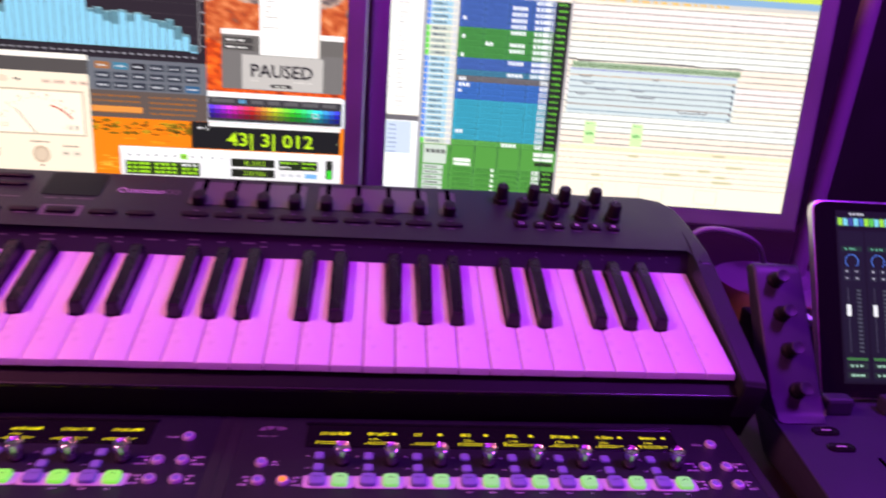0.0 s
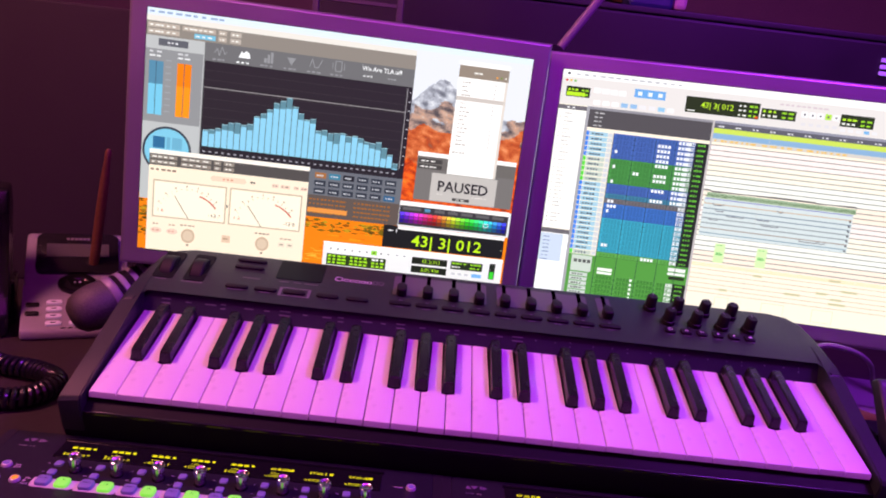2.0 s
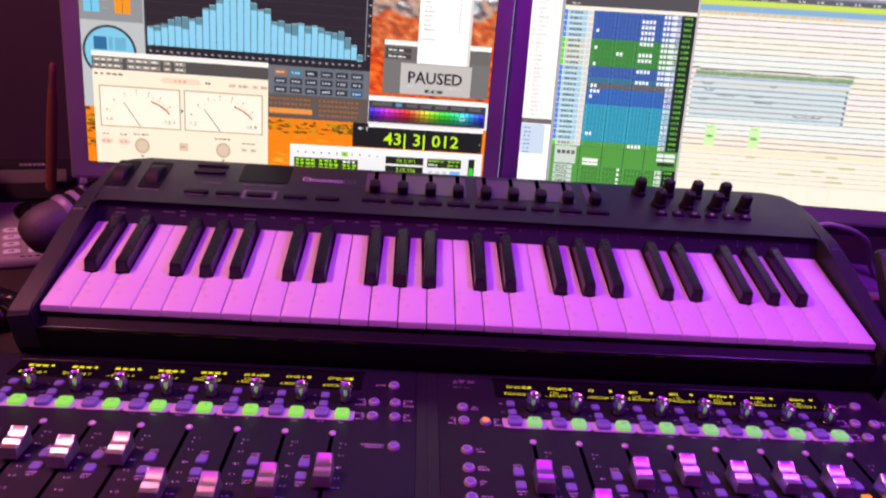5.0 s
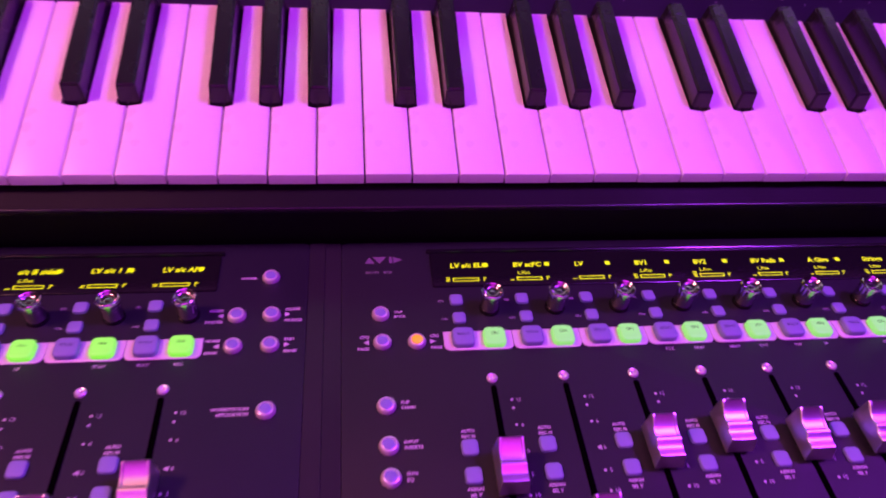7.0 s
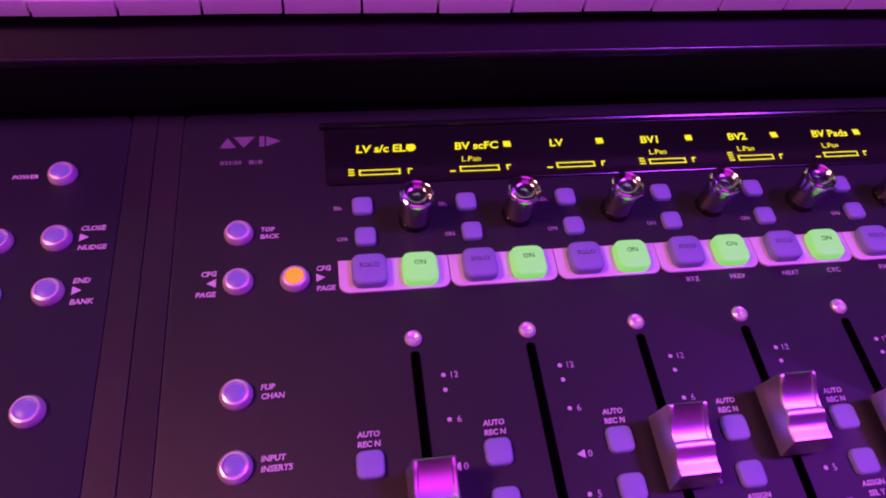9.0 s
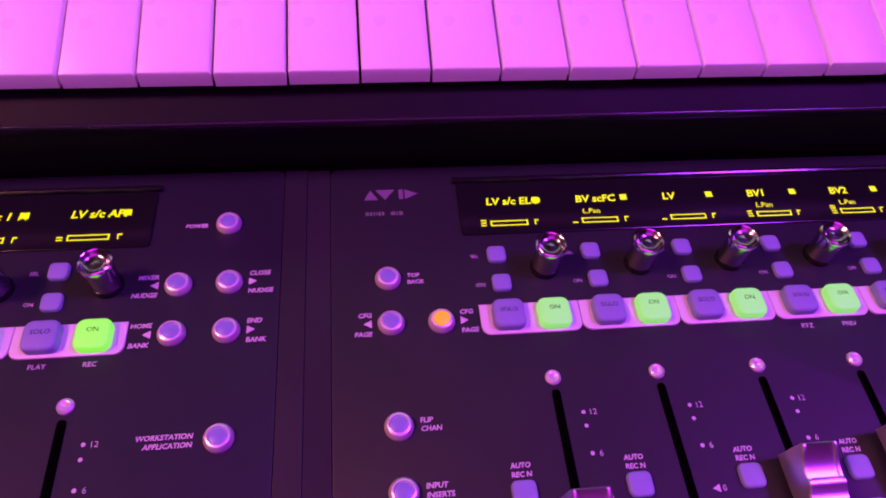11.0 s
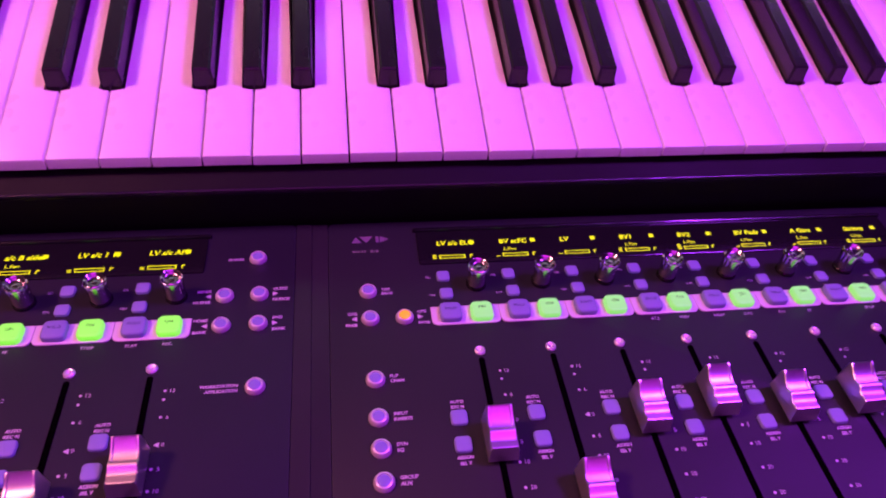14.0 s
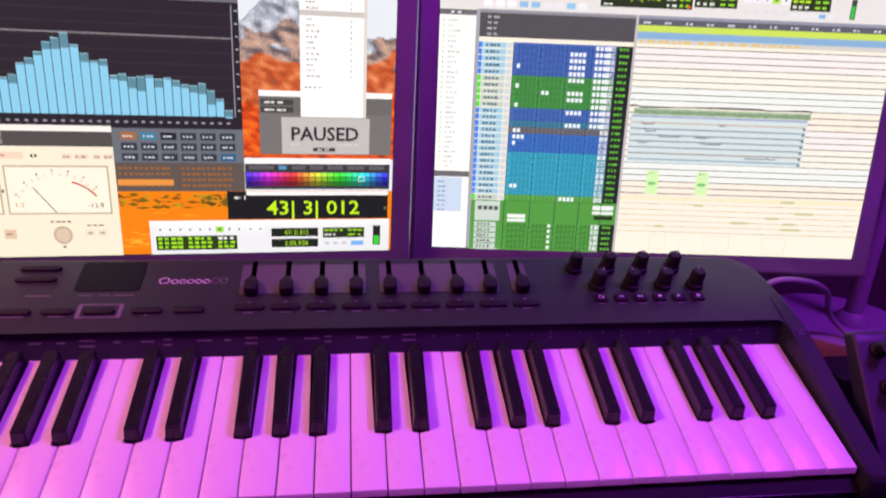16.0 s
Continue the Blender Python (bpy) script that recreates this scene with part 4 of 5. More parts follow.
for r in range(4):
    for c in range(2):
        s.bars(-24 + 52 * c, 20 + 52 * c, -56 - 5.2 * r, 1.7, 10, (170, 104, 40), 2, 30 + 2 * r + c)
s.rect(-25.5, 21, -70.6, -65.2, (236, 150, 70), 3)
s.done("spectrum_window", left, 0.0008, "dark spectrum analyser window")

s = Sheet()
s.rect(-207, -26.5, -135.3, -18.5, (250, 236, 212))
s.rect(-207, -26.5, -23.6, -18.5, (250, 244, 236), 1)
s.rect(-207, -26.5, -36.5, -23.6, (84, 80, 78), 1)
for x0, x1 in ((-206, -176), (-172, -138), (-135, -127), (-124, -112)):
    for y in (-29, -35):
        s.rect(x0, x1, y, y + 4.4, (150, 138, 128), 2)
        s.bars(x0 + 2, x1 - 2, y + 1.5, 1.5, max(2, int((x1 - x0) / 7)), (240, 236, 230), 3, int(x0 + y) + 500)
s.bars(-205, -175, -42.5, 2, 5, (130, 100, 84), 2, 90)
s.shape([(x / 1, y) for x, y in ((-136, -47.5), (-99, -47.5), (-97, -45), (-99, -41.4), (-136, -41.4), (-138, -45))], (246, 214, 190), 2)
s.bars(-124, -111, -45.4, 1.8, 3, (206, 150, 120), 3, 91)
s.shape([(-93, -44.6), (-90.4, -42.8), (-90.4, -46.4)], (60, 50, 48), 3)
s.shape([(-86.6, -44.6), (-89.2, -42.8), (-89.2, -46.4)], (60, 50, 48), 3)
for x, w in ((-68, 8), (-58, 11), (-43, 6), (-35, 8)):
    s.rect(x, x + w, -47.5, -43, (240, 214, 194), 2)
    s.bars(x + 1, x + w - 1, -46, 1.4, 2, (150, 120, 104), 3, int(x) + 400)
for gx, needle, low, high in ((-200, (-177, -70), "1.6", "-12.1"), (-113.5, (-93.8, -72), "1.2", "-12.8")):
    s.rect(gx - 1.5, gx + 81.5, -96.5, -53, (196, 178, 154), 1)
    s.rect(gx, gx + 80, -95, -54.6, (255, 244, 224), 2)
    for k in range(13):
        a = radians(152 - 9.4 * k)
        px, py = gx + 40 + 33 * math.cos(a) * 1.05, -98 + 36 * math.sin(a)
        s.line([(px, py), (px + 2.6 * math.cos(a), py + 2.6 * math.sin(a))], 0.7 if k < 8 else 1.0, (110, 96, 88))
        if k % 2 == 0:
            s.rect(px - 0.6 + 4.4 * math.cos(a), px + 1.0 + 4.4 * math.cos(a), py + 4 * math.sin(a), py + 4 * math.sin(a) + 1.6, (140, 124, 112), 3)
    arc = [(gx + 40 + 36 * math.cos(radians(d)), -98 + 32 * math.sin(radians(d))) for d in (72, 64, 56, 48, 40, 34)]
    s.line(arc, 1.5, (196, 72, 56), 3)
    base = needle[0] + 16.5
    s.line([(base, -94.8), needle], 0.8, (84, 70, 62), 4)
    s.text(low, gx + 5, -89.5, 3.6, (196, 80, 64), width=6.5)
    s.text(high, gx + 62, -90.5, 4.2, (90, 76, 70), width=13)
s.rect(-118, -116.4, -77, -74, (70, 60, 56), 3)
for x in (-159.7, -74.4):
    s.shape([(x + 7.8 * math.cos(a * math.pi / 10), -115.5 + 8.4 * math.sin(a * math.pi / 10)) for a in range(20)], (206, 178, 152), 2)
    s.shape([(x + 5.8 * math.cos(a * math.pi / 10), -115.5 + 6.2 * math.sin(a * math.pi / 10)) for a in range(20)], (222, 198, 174), 3)
    s.bars(x - 9, x + 9, -104, 1.5, 4, (150, 126, 108), 3, int(x) + 300)
    s.rect(x - 1.4, x + 1.4, -127.4, -125.4, (150, 126, 108), 3)
for x in (-199, -181):
    s.shape([(x + 6.5 * math.cos(a * math.pi / 8) + 3, -112 + 3.4 * math.sin(a * math.pi / 8)) for a in range(16)], (240, 208, 190), 2)
    s.bars(x - 1, x + 7, -112.8, 1.5, 2, (206, 150, 130), 3, int(x) + 330)
    s.bars(x - 1, x + 7, -105, 1.4, 2, (150, 126, 108), 3, int(x) + 340)
s.rect(-121, -111.5, -118.5, -110, (226, 196, 170), 2)
s.bars(-119.5, -113, -114.8, 1.4, 2, (160, 120, 90), 3, 345)
for x in (-56, -46):
    s.rect(x, x + 8, -117, -111, (236, 224, 204), 2)
    s.rect(x + 2, x + 6, -114.6, -113.2, (160, 140, 120), 3)
s.bars(-54, -40, -107.5, 1.4, 3, (150, 126, 108), 3, 346)
s.done("level_meter_window", left, 0.0014, "cream level meter window with two needles")

s = Sheet()
s.rect(132.5, 190.5, -7.5, 123.5, (255, 252, 250))
s.rect(132.5, 190.5, 118.5, 123.5, (255, 253, 252), 1)
s.rect(132.5, 190.5, 105, 118.5, (150, 136, 122), 1)
for x, c in ((176, (240, 160, 60)), (181, (120, 150, 60)), (186, (236, 230, 220))):
    s.rect(x, x + 2, 108, 110, c, 2)
s.bars(150, 162, 110, 2, 2, (240, 236, 230), 2, 70)
s.rect(132.5, 190.5, 79, 83.5, (206, 196, 190), 1)
s.rect(187.5, 190.5, -7.5, 105, (226, 216, 208), 1)
for k in range(20):
    y = 99 - 4.75 * k
    if abs(y - 80) < 4 or y < 24:
        continue
    s.bars(138, 138 + (10, 6, 8, 12)[k % 4], y, 1.2, 3, (150, 140, 134), 2, 80 + k)
    s.rect(176, 177.2, y, y + 1.2, (120, 110, 106), 2)
s.bars(136, 152, 18, 1.3, 4, (150, 140, 134), 2, 99)
s.done("list_window", left, 0.0020, "pale track list window")

s = Sheet()
s.rect(96.5, 214, -41.5, 15, (120, 116, 114))
s.rect(96.5, 214, 10, 15, (255, 252, 250), 1)
s.rect(96.5, 214, -5, 10, (110, 106, 102), 1)
s.rect(98, 126, -4, 1, (70, 68, 66), 2)
s.rect(98, 126, 2.5, 7.5, (70, 68, 66), 2)
s.bars(101, 122, -2.6, 1.6, 4, (236, 232, 228), 3, 110)
s.bars(101, 118, 4, 1.6, 3, (236, 232, 228), 3, 111)
s.rect(115.5, 194, -41, -8, (196, 190, 186), 2)
s.text("PAUSED", 124, -28.5, 12, (44, 42, 46), 4, width=60, bold=0.02)
s.rect(143, 163, -38.5, -35.3, (56, 54, 54), 4)
s.bars(147, 159, -37.5, 1.2, 2, (220, 216, 210), 5, 112)
s.bars(166, 184, -33, 1.1, 5, (226, 220, 216), 4, 113)
s.bars(124, 132, -33, 1.1, 2, (226, 220, 216), 4, 114)
s.done("counter_plugin_window", left, 0.0014)
s = Sheet()
s.rect(82.5, 213.5, -74, -45, (60, 58, 62))
s.rect(82.5, 213.5, -50.4, -45, (250, 246, 244), 1)
for x, w in ((86, 22), (112, 7), (124, 12), (140, 12), (156, 14), (174, 16), (194, 14)):
    s.rect(x, x + w, -55.6, -52, (98, 96, 98) if w != 7 else (90, 150, 190), 1)
import colorsys
for c in range(23):
    for r in range(3):
        hue = (0.70 + c / 22 * 0.96) % 1.0
        rgb = colorsys.hsv_to_rgb(hue, 0.85 if r else 0.72, (1.0, 0.74, 0.5)[r])
        x = 83.5 + 5.6 * c
        s.rect(x, x + 5.0, -62.2 - 4.4 * r, -58.4 - 4.4 * r, tuple(int(255 * v) for v in rgb), 2)
s.line([(184.5, -66.4), (190, -66.4), (190, -62.2), (184.5, -62.2), (184.5, -66.4)], 0.7, (220, 240, 246), 3)
s.done("colour_palette_window", left, 0.0015)
s = Sheet()
s.rect(66, 212.5, -102.5, -76, (28, 32, 30))
s.rect(83, 212.5, -79.8, -76, (252, 248, 246), 1)
s.text("43| 3| 012", 100.5, -98, 13, (196, 240, 30), 3, width=85, bold=0.012)
s.rect(209, 211, -93, -92, (160, 170, 120), 3)
s.shape([(71, -82), (75, -80.5), (75, -83.5)], (240, 240, 240), 3)
s.rect(75, 78, -82.4, -81.6, (240, 240, 240), 3)
s.rect(81, 82, -84, -80, (240, 240, 240), 3)
s.done("position_counter", left, 0.0016, "dark counter window with green digits")
s = Sheet()
s.rect(-2.5, 214.5, -135.3, -103.5, (238, 236, 238))
s.rect(-2.5, 214.5, -108, -103.5, (252, 250, 250), 1)
for k in range(9):
    x = 3 + 8.6 * k
    s.rect(x, x + 6.8, -114.6, -109.4, (150, 220, 60) if k == 6 else (252, 250, 250), 1)
    s.rect(x + 2.2, x + 4.4, -113, -110.8, (90, 130, 40) if k == 6 else (130, 130, 136), 2)
for x in (82, 91):
    s.rect(x, x + 7, -114.6, -109.4, (255, 254, 254), 1)
    s.rect(x + 2, x + 5, -113, -111, (170, 170, 176), 2)
s.rect(2.3, 73, -131.5, -118, (44, 62, 24), 1)
for r in range(3):
    for c in range(2):
        s.bars(4 + 26 * c, 26 + 26 * c, -121.8 - 4 * r, 2.4, 4, (164, 226, 40), 2, 130 + 2 * r + c)
    s.bars(56, 72, -121.8 - 4 * r, 2.4, 3, (164, 226, 40) if r else (240, 240, 240), 2, 140 + r)
for y, words in ((-118.6, "43| 3| 012"), (-129.2, "2:05.936")):
    s.rect(104, 147, y - 1.2, y + 7, (30, 36, 24), 1)
    s.text(words, 116, y + 0.7, 4.4, (176, 232, 40), 3, width=22)
s.rect(151.5, 190.5, -121.5, -111.5, (36, 48, 26), 1)
s.bars(153, 172, -115, 1.8, 4, (150, 214, 40), 2, 150)
s.bars(175, 189, -115, 1.8, 3, (150, 214, 40), 2, 151)
s.bars(153, 165, -119.4, 1.8, 3, (230, 230, 226), 2, 152)
s.bars(175, 189, -119.4, 1.8, 3, (150, 214, 40), 2, 153)
s.rect(178, 190, -129.5, -125, (120, 180, 240), 1)
for k in range(3):
    s.rect(153 + 8 * k, 158 + 8 * k, -128.5, -125.6, (206, 206, 212), 1)
s.rect(199, 206, -129.5, -110, (34, 40, 30), 1)
s.rect(200, 205, -129, -120, (60, 210, 50), 2)
s.done("transport_window", left, 0.0012, "pale transport window with green counters")

# right display: the session with its tracks
s = Sheet()
s.rect(-216.5, 216.5, -135.3, 135.3, (252, 242, 224))
s.rect(-216.5, 216.5, 127, 135.3, (255, 254, 254), 1)
s.shape([(-209 + 1.6 * math.cos(a * math.pi / 5), 131 + 1.8 * math.sin(a * math.pi / 5)) for a in range(10)], (60, 60, 66), 2)
s.bars(-200, -70, 129.6, 2, 14, (190, 190, 196), 2, 160)
s.rect(-216.5, 216.5, 94.5, 127, (232, 226, 224), 1)
for k, c in enumerate(((216, 80, 70), (232, 190, 80), (120, 190, 90))):
    s.rect(-212 + 5 * k, -209.4 + 5 * k, 121.5, 124, c, 2)
s.bars(40, 96, 120.6, 2, 9, (216, 200, 206), 2, 161)
for x0, x1, y0, y1, big in ((-210, -181.5, 104, 116, 0), (-68, 18, 101, 119.5, 1), (20, 60, 103.5, 115, 0), (110.5, 148.5, 104, 118, 0)):
    s.rect(x0, x1, y0, y1, (40, 52, 22), 2)
    if big:
        s.text("43| 3| 012", x0 + 18, y0 + 7, 6.4, (190, 236, 40), 4, width=38, bold=0.01)
        for r in range(3):
            s.bars(x0 + 62, x0 + 72, y0 + 2 + 5.4 * r, 2, 2, (236, 240, 230), 3, 162 + r)
            s.bars(x0 + 74, x0 + 85, y0 + 2 + 5.4 * r, 2.4, 2, (150, 214, 40), 3, 172 + r)
        s.rect(x1 - 5, x1 - 1, y0 + 1, y0 + 3.4, (226, 96, 40), 4)
        s.bars(x0 + 3, x0 + 12, y0 + 1.6, 1.6, 2, (230, 232, 226), 3, 178)
    else:
        for r in range(2):
            s.bars(x0 + 2, x0 + 2 + (x1 - x0) * 0.45, y0 + 2 + 5 * r, 2.4, 3, (180, 230, 40) if r else (228, 230, 220), 3, 180 + r + int(x0))
            s.bars(x0 + 4 + (x1 - x0) * 0.5, x1 - 1, y0 + 2 + 5 * r, 2.2, 2, (150, 214, 40), 3, 190 + r + int(x0))
s.rect(-209, -187, 105, 109.6, (190, 236, 40), 4)
s.rect(-129, -92.5, 111, 121, (110, 170, 232), 2)
for k in range(3):
    s.rect(-125 + 12 * k, -120 + 12 * k, 113.6, 118.2, (240, 246, 252), 3)
for k, c in enumerate(((252, 250, 252), (252, 250, 252), (252, 250, 252), (150, 190, 230), (150, 190, 230), (236, 232, 236), (236, 232, 236), (150, 200, 234), (244, 242, 244))):
    s.rect(-176 + 11 * k, -168 + 11 * k, 97.4, 102.4, c, 2)
for k in range(8):
    s.rect(-177 + 10 * (k % 4), -169 + 10 * (k % 4), 112 - 0.2 * k, 117 - 0.2 * k, (252, 250, 252), 2)
for k in range(5):
    s.rect(66 + 9 * k, 73 + 9 * k, 109.5, 116, (180, 230, 60) if k == 3 else (250, 248, 250), 2)
    s.rect(68.4 + 9 * k, 70.6 + 9 * k, 111.6, 113.8, (110, 110, 116), 3)
    s.rect(67 + 9 * k, 72 + 9 * k, 100, 103.4, (226, 222, 226), 2)
    s.rect(112 + 9 * k, 118 + 9 * k, 98, 101.6, (120, 180, 230) if k == 3 else (236, 232, 236), 2)
s.rect(168, 173, 98, 116, (60, 66, 56), 2)
s.rect(169, 172, 99, 110, (50, 200, 60), 3)
# track list at the edge
s.rect(-216.5, -182.5, -57, 92, (252, 250, 246), 1)
s.rect(-216.5, -182.5, 88.5, 93.5, (110, 106, 112), 2)
s.bars(-206, -194, 90, 1.8, 2, (230, 228, 230), 3, 200)
for k in range(30):
    s.rect(-213, -212, 83 - 4.7 * k, 84.2 - 4.7 * k, (110, 108, 112), 2)
    s.bars(-208, -208 + (9, 6, 12, 8)[k % 4], 83 - 4.7 * k, 1.2, 3, (176, 172, 176), 2, 210 + k)
s.rect(-216.5, -182.5, -63, -57.5, (110, 106, 112), 2)
s.rect(-216.5, -182.5, -135.3, -63, (252, 252, 254), 1)
s.rect(-216.5, -189, -98, -64, (206, 218, 238), 2)
for k in range(7):
    s.bars(-213, -204, -69 - 4.7 * k, 1.2, 2, (120, 140, 180), 3, 240 + k)
s.rect(-182.5, -179, -135.3, 94.5, (170, 168, 176), 2)
s.rect(-179, -33, 70, 94.5, (84, 82, 84), 1)
s.rect(-179, -33, 91.5, 94.5, (150, 148, 156), 2)
for k in range(4):
    s.bars(-172, -160, 87 - 5 * k, 1.5, 2, (190, 188, 190), 2, 250 + k)
# the tracks
ROW = 6.05
TRACKS = [(66.0 - ROW * k, 1, c) for k, c in enumerate(((62, 96, 172),) * 5 + ((64, 138, 62),) * 5 + ((62, 96, 172),) * 2 + ((58, 120, 150),) + ((104, 100, 104),) + ((54, 104, 186),) * 3 + ((52, 156, 186),) * 7 + ((88, 160, 70),))]
base = 66.0 - ROW * len(TRACKS)
for k, (y, _, c) in enumerate(TRACKS):
    c = tuple(min(255, int(v * 1.02 + 8)) for v in c)
    s.rect(-146, -48, y - ROW, y, c, 2)
    s.rect(-146, -48, y - ROW, y - ROW + 0.5, tuple(int(v * 0.6) for v in c), 3)
    strip = (90, 220, 60) if c[1] > c[2] else (80, 206, 240) if c[1] > 180 else (60, 130, 232)
    s.rect(-179, -175.5, y - ROW + 0.4, y - 0.4, strip, 3)
    tint = (166, 206, 226) if c[2] > c[1] else (200, 210, 200)
    s.rect(-175, -153, y - ROW + 0.5, y - 0.5, tint, 3)
    s.bars(-172, -158, y - 4.2, 2.0, 4, (70, 84, 100), 4, 260 + k)
    s.rect(-152.4, -147, y - ROW + 0.5, y - 0.5, (214, 216, 220), 3)
    rnd = random.Random(900 + k)
    for g, n in ((-142, 5), (-117, 5), (-92, 5), (-68, 5)):
        on = rnd.random() < (0.75 if g > -95 and k < 13 else 0.35 if g < -130 else 0.08)
        for j in range(n):
            lit = on and (j < 4 if g > -95 else j in (0, 1, 2)[:1 + k % 3])
            s.rect(g + 4.0 * j, g + 2.9 + 4.0 * j, y - 4.9, y - 1.2, (244, 246, 250) if lit else tuple(int(v * 0.86) for v in c), 4)
    s.rect(-48, -33, y - ROW, y, (36, 40, 36), 2)
    s.rect(-57, -49, y - ROW + 0.8, y - 0.8, (236, 238, 242), 4)
    s.rect(-53.4, -52.6, y - ROW + 0.8, y - 0.8, (120, 124, 130), 5)
    s.bars(-45.5, -36, y - 4.2, 2.2, 3, (110, 200, 60), 4, 290 + k)
s.rect(-179, -33, base - 22, base, (86, 156, 66), 2)
s.rect(-175, -150, base - 21, base - 1, (206, 216, 206), 3)
for k in range(4):
    s.rect(-172 + 5.4 * k, -168 + 5.4 * k, base - 10, base - 6, (90, 94, 92), 4)
s.rect(-142, -124, base - 17.4, base - 13.6, (244, 248, 240), 4)
s.rect(-142, -124, base - 21.4, base - 18.4, (244, 248, 240), 4)
s.rect(-57, -36, base - 7, base - 2.6, (240, 242, 238), 4)
s.rect(-57, -36, base - 11.6, base - 8.4, (240, 242, 238), 4)
s.rect(-55, -36, base - 17, base - 13, (40, 52, 30), 4)
low = base - 22
for k in range(6):
    y = low - 5.6 * k
    s.rect(-179, -33, y - 5.6, y, (88, 158, 70), 2)
    s.rect(-146, -48, y - 5.6, y - 5.1, (40, 112, 26), 3)
    s.rect(-175, -153, y - 5.1, y - 0.5, (206, 214, 208), 3)
    s.bars(-172, -158, y - 3.9, 1.9, 4, (84, 98, 84), 4, 310 + k)
    for g in (-142, -117, -92, -68):
        for j in range(5):
            s.rect(g + 4 * j, g + 2.9 + 4 * j, y - 4.5, y - 1.2, (238, 246, 236) if (g == -117 and j == 4 and k < 5) else (66, 126, 54), 4)
    s.rect(-57, -49, y - 5, y - 0.7, (236, 240, 236), 4)
    s.rect(-48, -33, y - 5.6, y, (36, 42, 34), 3)
    s.bars(-45.5, -36, y - 3.9, 2, 3, (110, 200, 60), 4, 320 + k)
low -= 33.6
s.rect(-179, -33, -135.3, low, (120, 186, 52), 2)
s.rect(-179, -175.5, -135.3, low, (140, 240, 40), 3)
s.rect(-175, -150, -135, low - 1, (214, 222, 206), 3)
s.rect(-144, -128, low - 9, low - 5.6, (244, 248, 240), 4)
for x in (-146.4, -120.6, -95.6, -71.6, -49):
    s.rect(x, x + 0.7, -135.3, 66, (40, 60, 60), 5)
s.rect(-33, -30.5, -135.3, 94.5, (196, 190, 190), 3)
# the time line and the clips
s.rect(-30.5, 216.5, 86, 94.5, (96, 96, 106), 2)
s.rect(-30.5, 216.5, 91.5, 94.5, (150, 150, 166), 3)
for k in range(12):
    s.bars(-26 + 20 * k, -18 + 20 * k, 87.4, 1.8, 2, (214, 214, 220), 3, 330 + k)
s.rect(-30.5, 216.5, 80, 86, (206, 226, 90), 2)
s.rect(-30.5, 216.5, 73.6, 80, (140, 178, 214), 2)
s.rect(-30.5, 216.5, 69.4, 73.6, (214, 208, 200), 2)
rnd = random.Random(31)
for k in range(26):
    x = -26 + 150 * k / 26 + rnd.uniform(-2, 2)
    s.rect(x, x + rnd.uniform(2, 5), 70.2, 72.6, (236, 196, 110), 3)
for k in range(34):
    y = 66.0 - ROW * k
    if k < 24:
        tone = ((250, 240, 236), (250, 244, 230), (246, 246, 240), (250, 238, 222))[k // 3 % 4]
        s.rect(-30.5, 216.5, y - ROW, y, tone, 2)
        s.rect(-30.5, 216.5, y - 0.45, y + 0.35, (78, 70, 74), 3)
for k, y in enumerate((-84, -90, -95.6, -101.4, -107, -112.6)):
    s.rect(-30.5, 216.5, y, y + 0.6, (176, 164, 140), 3)
s.rect(-30.5, 216.5, -80, -76, (240, 226, 180), 2)
for k in range(9):
    x, y = rnd.uniform(0, 150), -80 - 5.6 * rnd.randint(0, 5)
    s.rect(x, x + rnd.uniform(8, 20), y, y + 2.6, (206, 200, 160), 4)
for x, w in ((4, 16), (60, 26), (120, 24)):
    s.line([(x, -131), (x + w, -131), (x + w, -116), (x, -116), (x, -131)], 0.5, (206, 204, 176), 3)
s.rect(-28, 146, -43, 3.5, (214, 224, 226), 4)
s.rect(-26, 148, 3.5, 9.8, (170, 190, 160), 4)
for k in range(90):
    x = -25 + 1.92 * k
    s.rect(x, x + 1.0, 6.2 - rnd.uniform(0.5, 2.4), 6.6 + rnd.uniform(0.5, 2.2), (84, 120, 70), 5)
s.line([(-30, 12.4), (-24, 12.8), (-20, 10.4), (60, 12.6), (100, 12.4), (102, 11), (146, 12.6), (148, 10.2)], 1.0, (80, 70, 70), 6)
for k in range(8):
    y = 2.2 - 5.9 * k
    c = ((120, 120, 190), (200, 170, 140), (110, 130, 150), (110, 130, 150), (120, 130, 140), (120, 130, 140), (150, 130, 120), (120, 150, 170))[k]
    s.rect(-28, 145, y - 0.6, y + 0.4, c, 5)
for y, runs in ((-5, ((-16, -6), (60, 64))), (-17, ((2, 20), (38, 50))), (-23, ((-18, -10), (44, 62))), (-12, ((-12, -4),)), (-36, ((90, 110), (112, 118)))):
    for a, b in runs:
        s.line([(a - 1.5, y + 2), (a, y), (b, y), (b + 1.5, y + 2)], 0.9, (96, 96, 110), 6)
for k in range(7):
    s.rect(142, 144.4, -6.5 - 5.9 * k, -4.6 - 5.9 * k, (50, 50, 56), 6)
for x in (-6.2, 43.6):
    s.rect(x, x + 12, -74, -50.6, (216, 246, 180), 4)
    for k in range(7):
        s.rect(x + 2 + 1.2 * k, x + 2.8 + 1.2 * k, -63.6 - (0.8, 1.6, 1, 2, 1.4, 0.9, 0.6)[k], -63 + (0.8, 1.6, 1, 2, 1.4, 0.9, 0.6)[k], (60, 170, 70), 5)
    s.bars(x + 2, x + 10, -53.5, 1.3, 2, (130, 170, 110), 5, int(x) + 350)
